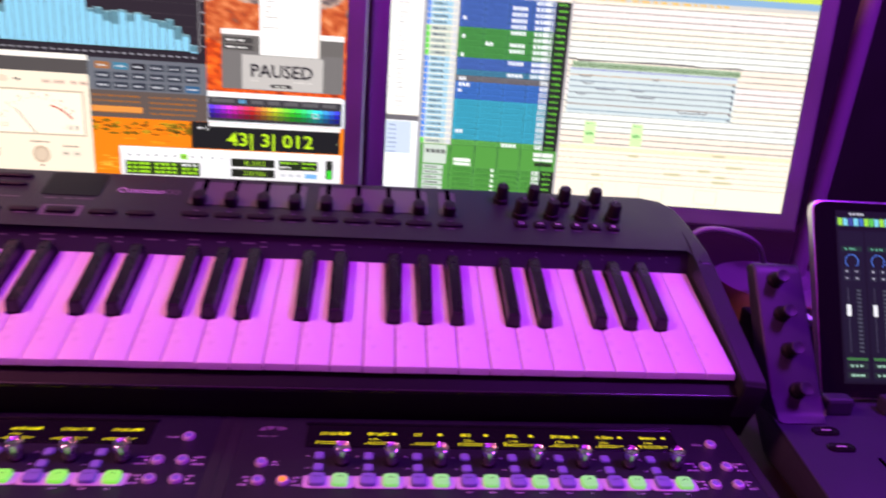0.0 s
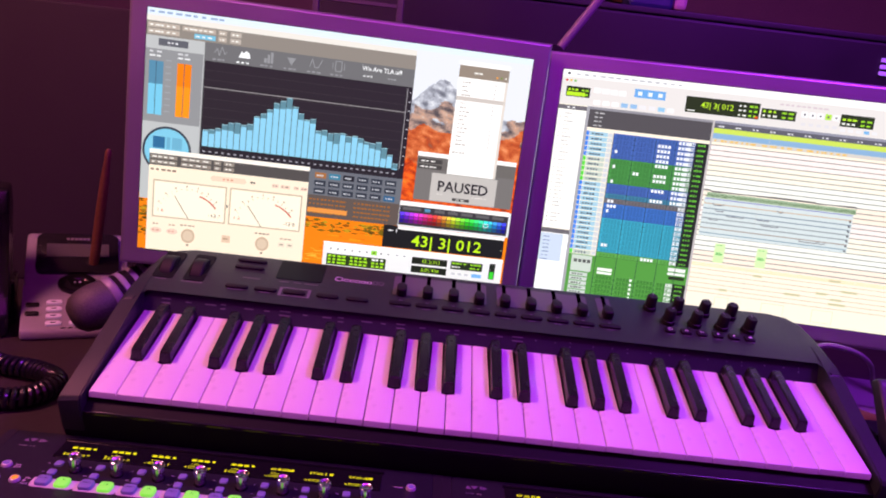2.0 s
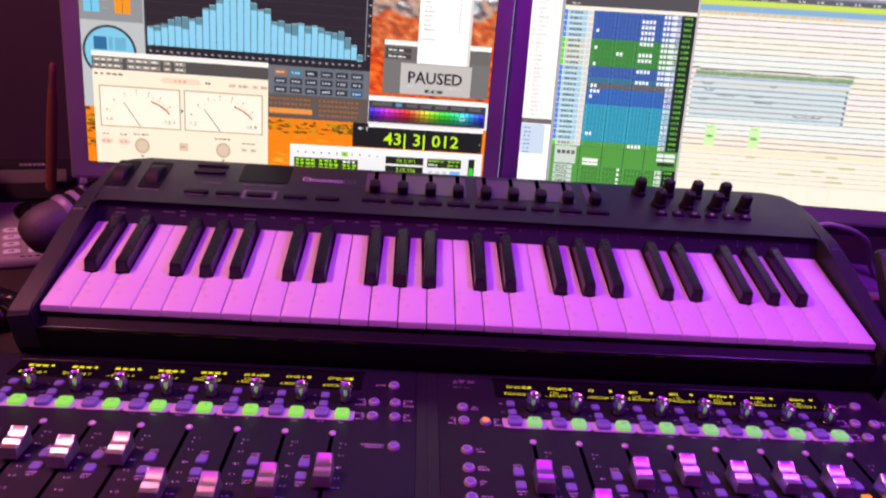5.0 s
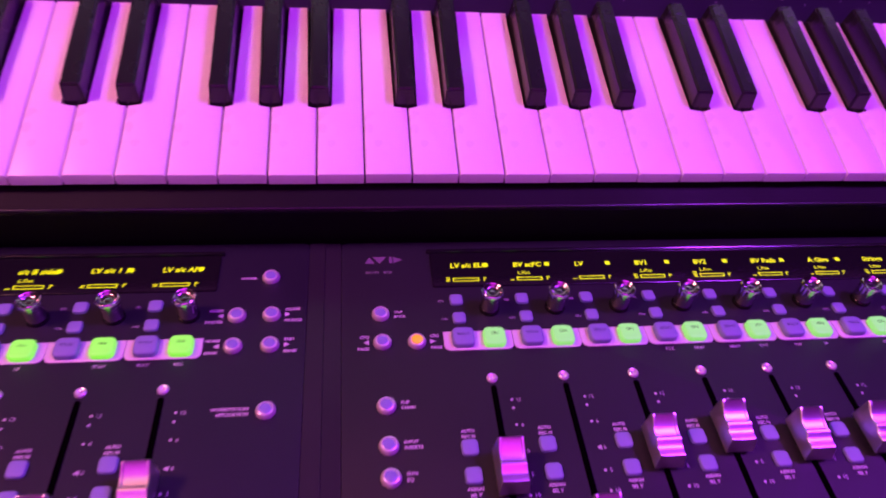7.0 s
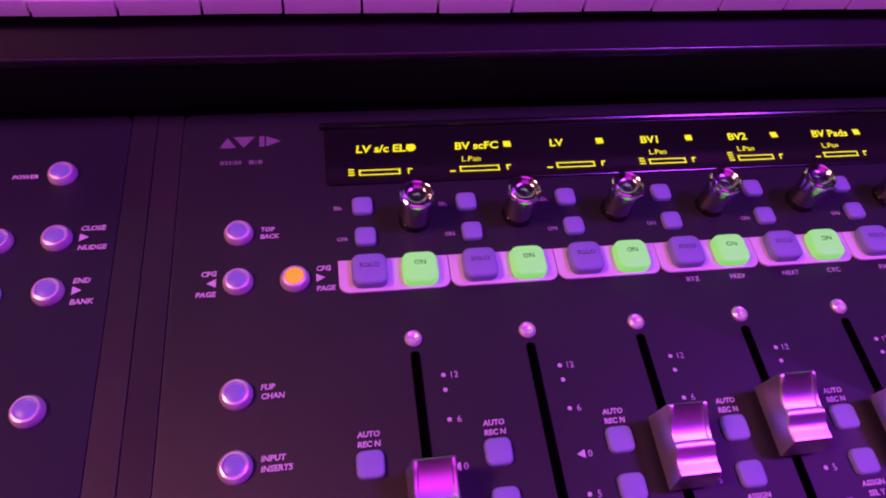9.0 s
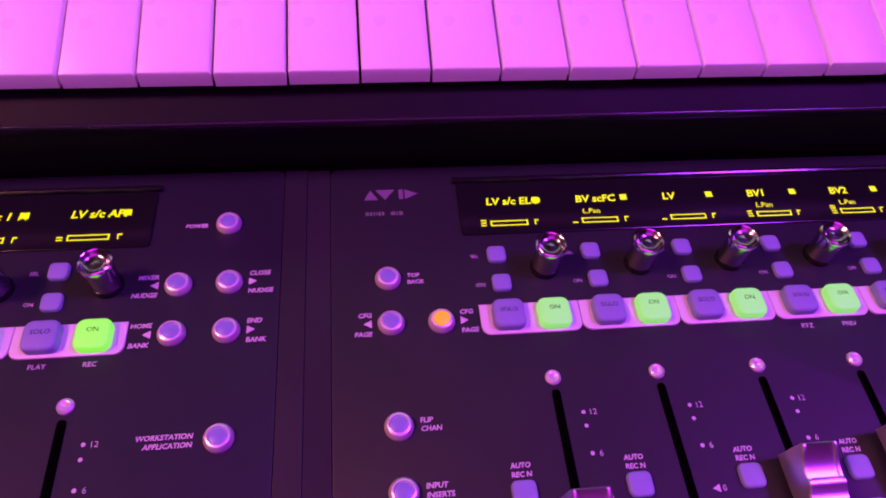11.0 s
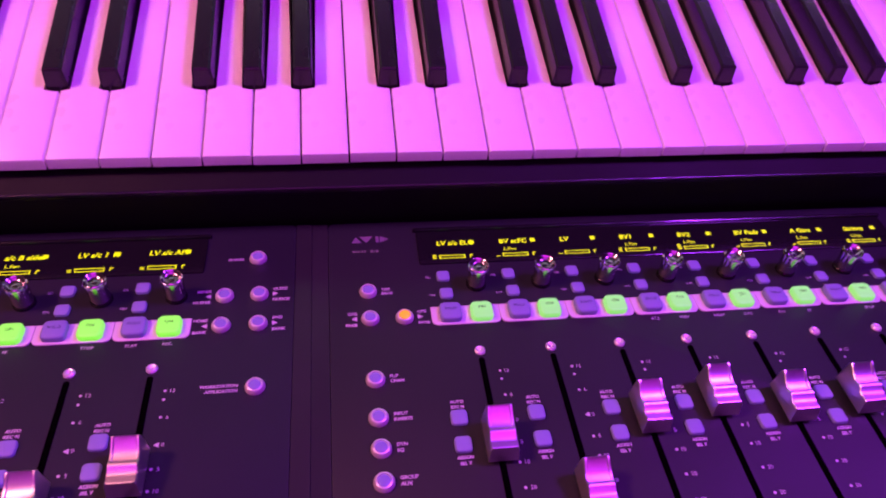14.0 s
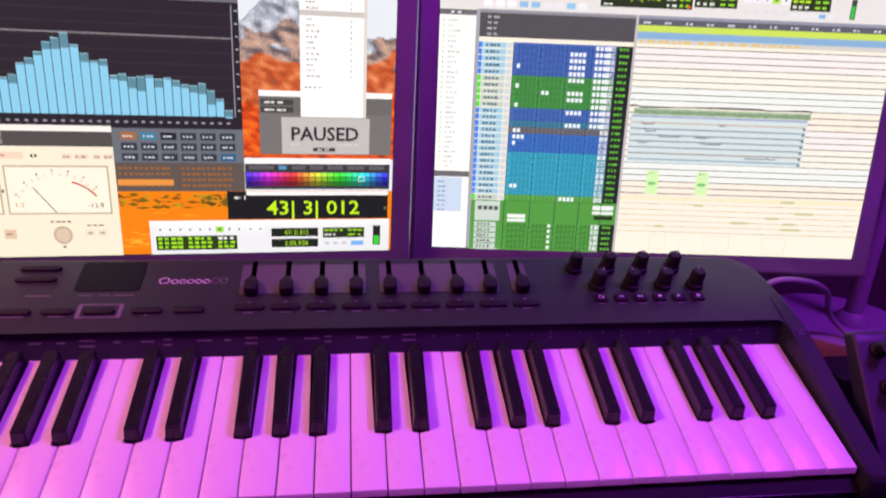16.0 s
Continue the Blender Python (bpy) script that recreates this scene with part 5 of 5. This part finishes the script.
s.rect(35.2, 35.5, -135.3, 90, (206, 200, 196), 6)
s.done("session_window", right, 0.0, "mixing session with coloured tracks")

# ---- docking controller and tablet beside the consoles ----
dock = thing("dock_controller", pose(0, 0, 0), "dark docking controller with four knobs and a tablet cradle", "controller")
bm = bmesh.new()
add_side(bm, [(-0.215, 0.768), (-0.215, 0.780), (0.018, 0.8035), (0.045, 0.8035), (0.045, 0.79), (0.02, 0.768)], 0.374, 0.730, 0.003)
for v in bm.verts:
    if v.co.x < 0.5:
        v.co.x += 0.016 * (v.co.y + 0.215) / 0.25
part("base_plate", bm, DOCK, dock, smooth=True)
for y in (-0.19, 0.02):
    for x in (0.41, 0.69):
        part("foot", box(x - 0.012, x + 0.012, y - 0.008, y + 0.008, DESK_TOP, 0.769, 0.001), RUBBER, dock)
for x0 in (0.3895, 0.676):
    bm = bmesh.new()
    add_side(bm, [(0.006, 0.8030), (0.016, 0.8065), (0.026, 0.8180), (0.088, 0.9040), (0.095, 0.9085), (0.104, 0.9020), (0.040, 0.800)], x0, x0 + 0.043, 0.003, 3)
    part("arm", bm, DOCK, dock, smooth=True)
dock_knob = mesh_of("knob", add_lathe(bmesh.new(), [(0.0068, 0), (0.0066, 0.003), (0.0056, 0.004), (0.0052, 0.013), (0.0058, 0.0145), (0.005, 0.0152), (0.0015, 0.0145)], 24, [0, 0, 0, 0, 1, 1, 1]), [RUBBER, DOCK], True)
for x0 in (0.4155, 0.698):
    for s in (0.92, 0.64, 0.35, 0.04):
        child("knob", dock_knob, dock, pose(x0 - 0.003 - 0.007 * s, 0.026 + 0.062 * s, 0.8180 + 0.086 * s, 54))
dock_pill = mesh_of("button", add_prism(bmesh.new(), rounded(-0.011, 0.011, -0.005, 0.005, 0.0045), -0.001, 0.0016, 0.0008), GLOSS_BLACK, True)
dash = mesh_of("mark", box(-0.004, 0.004, -0.0006, 0.0006, 0.0016, 0.0018), PRINT)
for x, y, z in ((0.4235, -0.001, 0.8018), (0.4245, -0.0205, 0.7998), (0.4245, -0.125, 0.7892)):
    button = child("button", dock_pill, dock, pose(x, y, z, 5.7))
    child("mark", dash, button)
for x in (0.448, 0.50):
    part("fader_slot", box(x - 0.0013, x + 0.0013, -0.15, -0.032, -0.002, 0.0004), SLOT, dock, m=pose(0, 0.0, 0.8019, 5.75))
    part("cradle_lip", box(x - 0.012, x + 0.012, 0.020, 0.034, 0.8025, 0.818, 0.003), DOCK, dock)

tablet = thing("tablet", pose(0.5665, 0.0815, 0.8850, 64.0), "black tablet with silver edge showing mixer channels, lit", "tablet")
part("case", add_prism(bmesh.new(), rounded(-0.120, 0.120, -0.0875, 0.0850, 0.009, 6), -0.0075, -0.0006, 0.001, both=True), SILVER, tablet, "silver tablet back and edge", smooth=True)
part("glass", add_prism(bmesh.new(), rounded(-0.1188, 0.1188, -0.0863, 0.0838, 0.008, 6), -0.0008, 0.0), GLOSS_BLACK, tablet, "glossy black glass")
s = Sheet()
s.rect(-99, 99, -75, 76, (14, 14, 24), 0)
s.rect(-99, 99, 62, 70, (30, 36, 60), 1)
rnd = random.Random(12)
for k in range(40):
    x = -97 + 4.9 * k
    s.rect(x, x + 4.2, 62.6, 69.4, rnd.choice(((90, 190, 80), (60, 110, 190), (120, 200, 220), (150, 210, 60), (60, 70, 150))), 2)
s.bars(-86, -72, 72, 2, 4, (190, 190, 200), 2, 401)
for c in range(8):
    x = -97 + 24.5 * c
    s.rect(x, x + 23, -73, 58, (22, 22, 36), 1)
    s.rect(x + 2, x + 21, 40, 44, (28, 48, 44), 2)
    s.bars(x + 5, x + 17, 41, 1.8, 3, (90, 160, 130), 3, 410 + c)
    ring = [(x + 11 + 6 * math.cos(radians(a)), 31 + 6 * math.sin(radians(a))) for a in range(-50, 231, 28)]
    s.line(ring, 0.9, (70, 110, 200), 3)
    for j in range(4):
        s.rect(x + 3 + 9 * (j % 2), x + 9 + 9 * (j % 2), 14 + 6 * (j // 2), 18 + 6 * (j // 2), (44, 44, 60), 2)
        s.rect(x + 5 + 9 * (j % 2), x + 7 + 9 * (j % 2), 15.4 + 6 * (j // 2), 16.8 + 6 * (j // 2), (170, 170, 180), 3)
    s.rect(x + 5.6, x + 6.4, -48, 8, (60, 60, 76), 2)
    y = (-12, -12, -20, -6, -16, -10, -22, -14)[c]
    s.rect(x + 4, x + 8.2, y - 5, y + 5, (226, 226, 232), 4)
    for j in range(16):
        s.rect(x + 14, x + 18, -48 + 3.5 * j, -46.2 + 3.5 * j, (70, 74, 84), 2)
    s.rect(x + 2, x + 21, -55, -52.6, (60, 110, 60), 2)
    for j, y in enumerate((-62, -70)):
        s.rect(x + 2, x + 21, y, y + 5, (34, 44, 44), 2)
        s.bars(x + 5, x + 18, y + 1.5, 1.8, 3, (150, 190, 170), 3, 430 + 2 * c + j)
s.done("display", tablet, 0.0, "dark mixer app display")

# ---- lamp foot, cables and small devices behind the keyboard ----
stand_lamp = thing("desk_lamp", pose(0.585, 0.350, DESK_TOP), "desk lamp with round brown foot and painted pole", "lamp")
part("foot", add_lathe(bmesh.new(), [(0.084, 0), (0.086, 0.004), (0.086, 0.034), (0.083, 0.0395), (0.070, 0.0405), (0.02, 0.042)], 40, [0, 0, 0, 1, 1, 1]), [BROWN, GREY_STAND], stand_lamp, "round foot, brown rim and grey top", smooth=True)
part("pole", add_tube(bmesh.new(), [(0.005, -0.015, 0.038), (0.012, -0.012, 0.15), (0.035, 0.0, 0.50), (0.062, 0.01, 0.86)], 0.0105, 14), GREY_STAND, stand_lamp, smooth=True)
part("socket", add_lathe(bmesh.new(), [(0.02, 0.040), (0.018, 0.05), (0.013, 0.056)], 20), GREY_STAND, stand_lamp, smooth=True, m=pose(0.005, -0.015, 0))


def curve_points(knots, steps=10):
    out = []
    for i in range(len(knots) - 1):
        p = [Vector(knots[max(0, min(len(knots) - 1, i + o))]) for o in (-1, 0, 1, 2)]
        for k in range(steps):
            t = k / steps
            out.append(0.5 * (2 * p[1] + (p[2] - p[0]) * t + (2 * p[0] - 5 * p[1] + 4 * p[2] - p[3]) * t * t + (3 * p[1] - p[0] - 3 * p[2] + p[3]) * t ** 3))
    return out + [Vector(knots[-1])]


for name, r, knots, mat in (
        ("audio_cable", 0.0032, [(0.30, 0.245, 0.764), (0.372, 0.235, 0.845), (0.400, 0.232, 0.893), (0.440, 0.236, 0.896), (0.490, 0.26, 0.874), (0.54, 0.30, 0.82), (0.60, 0.24, 0.764)], GREY_STAND),
        ("power_cable", 0.0028, [(0.36, 0.36, 0.763), (0.46, 0.20, 0.763), (0.55, 0.22, 0.763), (0.66, 0.30, 0.763)], RUBBER)):
    solid(name, add_tube(bmesh.new(), curve_points(knots), r, 8), mat, "loose grey cable lying behind the keyboard" if r > 0.003 else "thin black cable lying on the desk", "cable", smooth=True)
device = thing("small_device", pose(0.505, 0.205, DESK_TOP), "small black box with a red light", "device")
part("housing", box(-0.035, 0.045, -0.02, 0.03, 0.0, 0.052, 0.003), RUBBER, device)
part("indicator", box(-0.008, 0.010, -0.0225, -0.0195, 0.030, 0.040, 0.001), RED_LED, device, "red indicator light")
# violet block on top; its glow is added
part("indicator", box(0.0, 0.03, -0.005, 0.02, 0.0515, 0.0535, 0.001), VIOLET_GLOW, device, "violet block with an added glow")

# ---- telephone, its cord, and the microphone ----
phone = thing("telephone", pose(-0.525, 0.349, DESK_TOP, 0, 0, 26) @ Matrix.Diagonal((0.93, 0.93, 0.95, 1)), "silver grey desk telephone with black display hood and faintly glowing keys", "telephone")
bm = add_side(bmesh.new(), [(0.0, 0.0), (0.0, 0.014), (0.085, 0.058), (0.100, 0.070), (0.165, 0.118), (0.185, 0.116), (0.195, 0.09), (0.195, 0.0)], -0.072, 0.072, 0.005, 3)
part("body", bm, PHONE_SILVER, phone, smooth=True)
TILT = math.degrees(math.atan2(0.044, 0.085))
HOOD = math.degrees(math.atan2(0.048, 0.065))
hood = part("hood", add_prism(bmesh.new(), rounded(-0.058, 0.058, 0.0, 0.078, 0.010, 5), -0.001, 0.006, 0.002), PHONE_BLACK, phone, "glossy black display hood", smooth=True, m=pose(0, 0.100, 0.0705, HOOD))
part("display", box(-0.044, 0.044, 0.030, 0.056, 0.006, 0.0068), PHONE_LCD, hood, "dim grey display")
bm = bmesh.new()
for k in range(6):
    flat(bm, -0.017 + 0.0058 * k, -0.0125 + 0.0058 * k, 0.064, 0.069, 0.0063)
part("name_bars", bm, PRINT_DIM, hood)
dial = part("navigation_pad", add_lathe(bmesh.new(), [(0.027, -0.001), (0.027, 0.004), (0.024, 0.006), (0.012, 0.0055), (0.010, 0.004)], 32), GLOSS_BLACK, phone, smooth=True, m=pose(0, 0.083, 0.0585, TILT + 3) @ Matrix.Diagonal((1, 0.75, 1, 1)))
bm = bmesh.new()
for x in (-0.006, 0.001):
    poly(bm, [(x, -0.002), (x + 0.005, -0.002), (x + 0.0025, 0.003)], 0.0062)
part("mark", bm, PRINT, dial)
# pale keys with a weak pinkish glow
key_mesh = mesh_of("phone_key", add_prism(bmesh.new(), rounded(-0.0105, 0.0105, -0.0042, 0.0042, 0.004), -0.001, 0.0028, 0.0012), material("pink_glow_phone_key", (0.6, 0.55, 0.6), 0.4, emit=(0.8, 0.5, 0.8), power=0.12), True)
tag_mesh = mesh_of("digit_bar", box(-0.004, 0.003, -0.0008, 0.0008, 0.0028, 0.0030), PHONE_BLACK)
for r in range(4):
    for c in range(3):
        key = child("phone_key", key_mesh, phone, pose(-0.030 + 0.030 * c, 0.012 + 0.0128 * r, 0.0205 + 0.0128 * 0.5176 * r, TILT))
        child("digit_bar", tag_mesh, key)
for y in (0.030, 0.046):
    part("side_key", add_prism(bmesh.new(), rounded(-0.009, 0.009, -0.0035, 0.0035, 0.003), -0.001, 0.003, 0.001), PHONE_BLACK, phone, smooth=True, m=pose(-0.058, y, 0.0145 + 0.5176 * y, TILT))
bm = bmesh.new()
for k in range(5):
    flat(bm, -0.02 + 0.009 * k, -0.014 + 0.009 * k, 0.0035, 0.0052, 0.0)
part("caption_bars", bm, PHONE_BLACK, phone, m=pose(0, 0, 0.0145, TILT))
handset = thing("telephone_handset", pose(-0.628, 0.315, DESK_TOP, 0, 0, 26), "black telephone handset standing upright beside the telephone", "handset")
bm = bmesh.new()
add_side(bm, [(0.0, 0.0), (-0.004, 0.03), (0.012, 0.055), (0.03, 0.12), (0.02, 0.165), (0.026, 0.195), (0.065, 0.200), (0.085, 0.17), (0.085, 0.0)], -0.027, 0.027, 0.006, 3)
part("grip", bm, PHONE_BLACK, handset, smooth=True)
part("rest", box(-0.03, 0.03, 0.06, 0.13, 0.0, 0.06, 0.004), PHONE_BLACK, handset)
turns = []
spine = curve_points([(-0.64, 0.30, 0.772), (-0.60, 0.245, 0.773), (-0.545, 0.215, 0.773), (-0.495, 0.205, 0.773), (-0.462, 0.180, 0.773), (-0.470, 0.140, 0.772), (-0.505, 0.122, 0.772)], 95)
for i, p in enumerate(spine):
    d = (spine[min(i + 1, len(spine) - 1)] - spine[max(i - 1, 0)]).normalized()
    side = d.cross(Vector((0, 0, 1))).normalized()
    a = i * 0.44
    turns.append(p + 0.0095 * (math.cos(a) * side + math.sin(a) * Vector((0, 0, 1))))
cord = part("cord", add_tube(bmesh.new(), turns, 0.0029, 7), PHONE_BLACK, handset, "coiled black cord", smooth=True)
cord.matrix_parent_inverse = handset.matrix_world.inverted()

mic_dir = Vector((0.62, 0.66, 0.42)).normalized()
mic = thing("microphone", Matrix.Translation((-0.446, 0.232, 0.848)) @ mic_dir.to_track_quat("Z", "Y").to_matrix().to_4x4(), "handheld microphone with round steel grille on a short stand", "microphone")
part("grille", add_lathe(bmesh.new(), [(0.006, -0.0285), (0.015, -0.0265), (0.022, -0.020), (0.0258, -0.010), (0.0268, 0.0), (0.0262, 0.010), (0.0248, 0.018)], 32), MESH_GRILLE, mic, "round steel mesh grille", smooth=True)
part("collar", add_lathe(bmesh.new(), [(0.0255, 0.018), (0.0262, 0.019), (0.0262, 0.026), (0.0245, 0.028)], 32), GREY_STAND, mic, "grey collar ring", smooth=True)
part("handle", add_lathe(bmesh.new(), [(0.0235, 0.028), (0.0225, 0.05), (0.0185, 0.09), (0.0135, 0.17), (0.012, 0.178)], 28), SHELL_DARK, mic, smooth=True)
for k in range(6):
    r, z = 0.0233 - 0.0011 * k, 0.034 + 0.014 * k
    part("band", add_lathe(bmesh.new(), [(r, z), (r + 0.0008, z + 0.001), (r + 0.0003, z + 0.006), (r - 0.0008, z + 0.007)], 28), PHONE_SILVER, mic, "pale band", smooth=True)
mic_stand = thing("microphone_stand", pose(-0.405, 0.268, DESK_TOP), "short black table stand holding the microphone", "stand")
part("foot", add_lathe(bmesh.new(), [(0.045, 0), (0.045, 0.008), (0.02, 0.013), (0.008, 0.016)], 28), RUBBER, mic_stand, smooth=True)
part("post", add_lathe(bmesh.new(), [(0.006, 0.014), (0.006, 0.100)], 14), RUBBER, mic_stand, smooth=True)
stick = bmesh.new()
add_lathe(stick, [(0.0085, 0), (0.0085, 0.20), (0.0075, 0.25), (0.005, 0.29), (0.0058, 0.30), (0.003, 0.306)], 14)
solid("wooden_stick", stick, WOOD, "orange brown wooden stick leaning behind the telephone", "stick", m=look((-0.565, 0.462, DESK_TOP), (-0.605, 0.492, DESK_TOP - 0.26)) @ Matrix.Diagonal((0.8, 0.8, 0.84, 1)), smooth=True)

# ---- behind the monitors ----
board = solid("board", box(-1.06, -0.47, 0.60, 0.645, DESK_TOP, 1.219, 0.004), material("dark_brown_board", (0.020, 0.014, 0.013), 0.8, grain=0.2, stain=0.2, bump=0.2, scale=300), "large dark brown board standing on the desk behind the monitor", "board")
cabinet = thing("equipment_cabinet", pose(0, 0, 0), "dark slate equipment cabinet behind the monitors", "cabinet")
part("body", box(-0.32, 1.20, 0.80, 1.15, 0.0, 1.338, 0.006), material("slate_laminate", (0.012, 0.013, 0.014), 0.5, grain=0.1, stain=0.15, bump=0.1), cabinet)
part("top_board", box(-0.32, 1.20, 0.7985, 1.16, 1.3384, 1.350, 0.003), material("slate_edge", (0.020, 0.020, 0.024), 0.5, grain=0.1), cabinet)
for k in range(3):
    part("light_bar", box(0.738, 0.800 - 0.01 * k, 0.7935, 0.7995, 1.278 + 0.012 * k, 1.285 + 0.012 * k, 0.001), VIOLET_GLOW, cabinet, "violet light bar")
case = thing("small_case", pose(0.305, 0.815, 1.3505), "dark blue case with pale end cap on the cabinet", "case")
part("body", box(-0.05, 0.035, 0.0, 0.06, 0.0, 0.05, 0.008), BLUE_BOX, case)
part("end_cap", box(0.0355, 0.062, 0.004, 0.056, 0.003, 0.047, 0.008), material("pale_pink_plastic", (0.5, 0.32, 0.4), 0.5, grain=0.1), case, "pale pink end cap")
boom = thing("boom_stand", pose(0, 0, 0), "violet-grey metal boom stand behind the monitors", "stand")
part("pole", add_tube(bmesh.new(), [(0.07, 0.46, 0.76), (0.078, 0.455, 1.21)], 0.009, 12), GREY_STAND, boom, smooth=True)
part("arm", add_tube(bmesh.new(), [(0.074, 0.45, 1.205), (0.22, 0.45, 1.435)], 0.0062, 12), GREY_STAND, boom, smooth=True)
part("joint", add_lathe(bmesh.new(), [(0.013, -0.012), (0.015, -0.008), (0.015, 0.008), (0.013, 0.012)], 20), RUBBER, boom, smooth=True, m=pose(0.078, 0.452, 1.21, 90))
part("foot", add_lathe(bmesh.new(), [(0.07, 0.0), (0.07, 0.01), (0.02, 0.018)], 28), RUBBER, boom, smooth=True, m=pose(0.07, 0.46, DESK_TOP))
rack = thing("rack_frame", pose(0, 0, 0), "thin violet-grey metal rack frame behind the monitors", "rack")
for x in (-0.285, -0.152):
    part("upright", box(x - 0.005, x + 0.005, 0.60, 0.61, DESK_TOP, 1.62, 0.001), RACK, rack)
for z in (1.268, 1.40):
    part("rail", box(-0.2798, -0.1572, 0.602, 0.608, z, z + 0.006, 0.001), RACK, rack)
instrument = bmesh.new()
add_lathe(instrument, [(0.13, 0.0), (0.14, 0.006), (0.14, 0.055), (0.13, 0.06)], 44)
hung = thing("wooden_instrument", pose(0.262, 0.93, 1.505, 90, 0, 0), "orange brown wooden instrument body standing on the cabinet", "instrument")
part("body", instrument, WOOD, hung, smooth=True)
part("stand_block", box(-0.05, 0.05, -0.1542, -0.136, 0.005, 0.05, 0.003), RUBBER, hung)
part("rod", add_tube(bmesh.new(), [(-0.075, -0.09, 0.075), (-0.16, 0.13, 0.075)], 0.007, 10), GREY_STAND, hung, "pale metal rod")
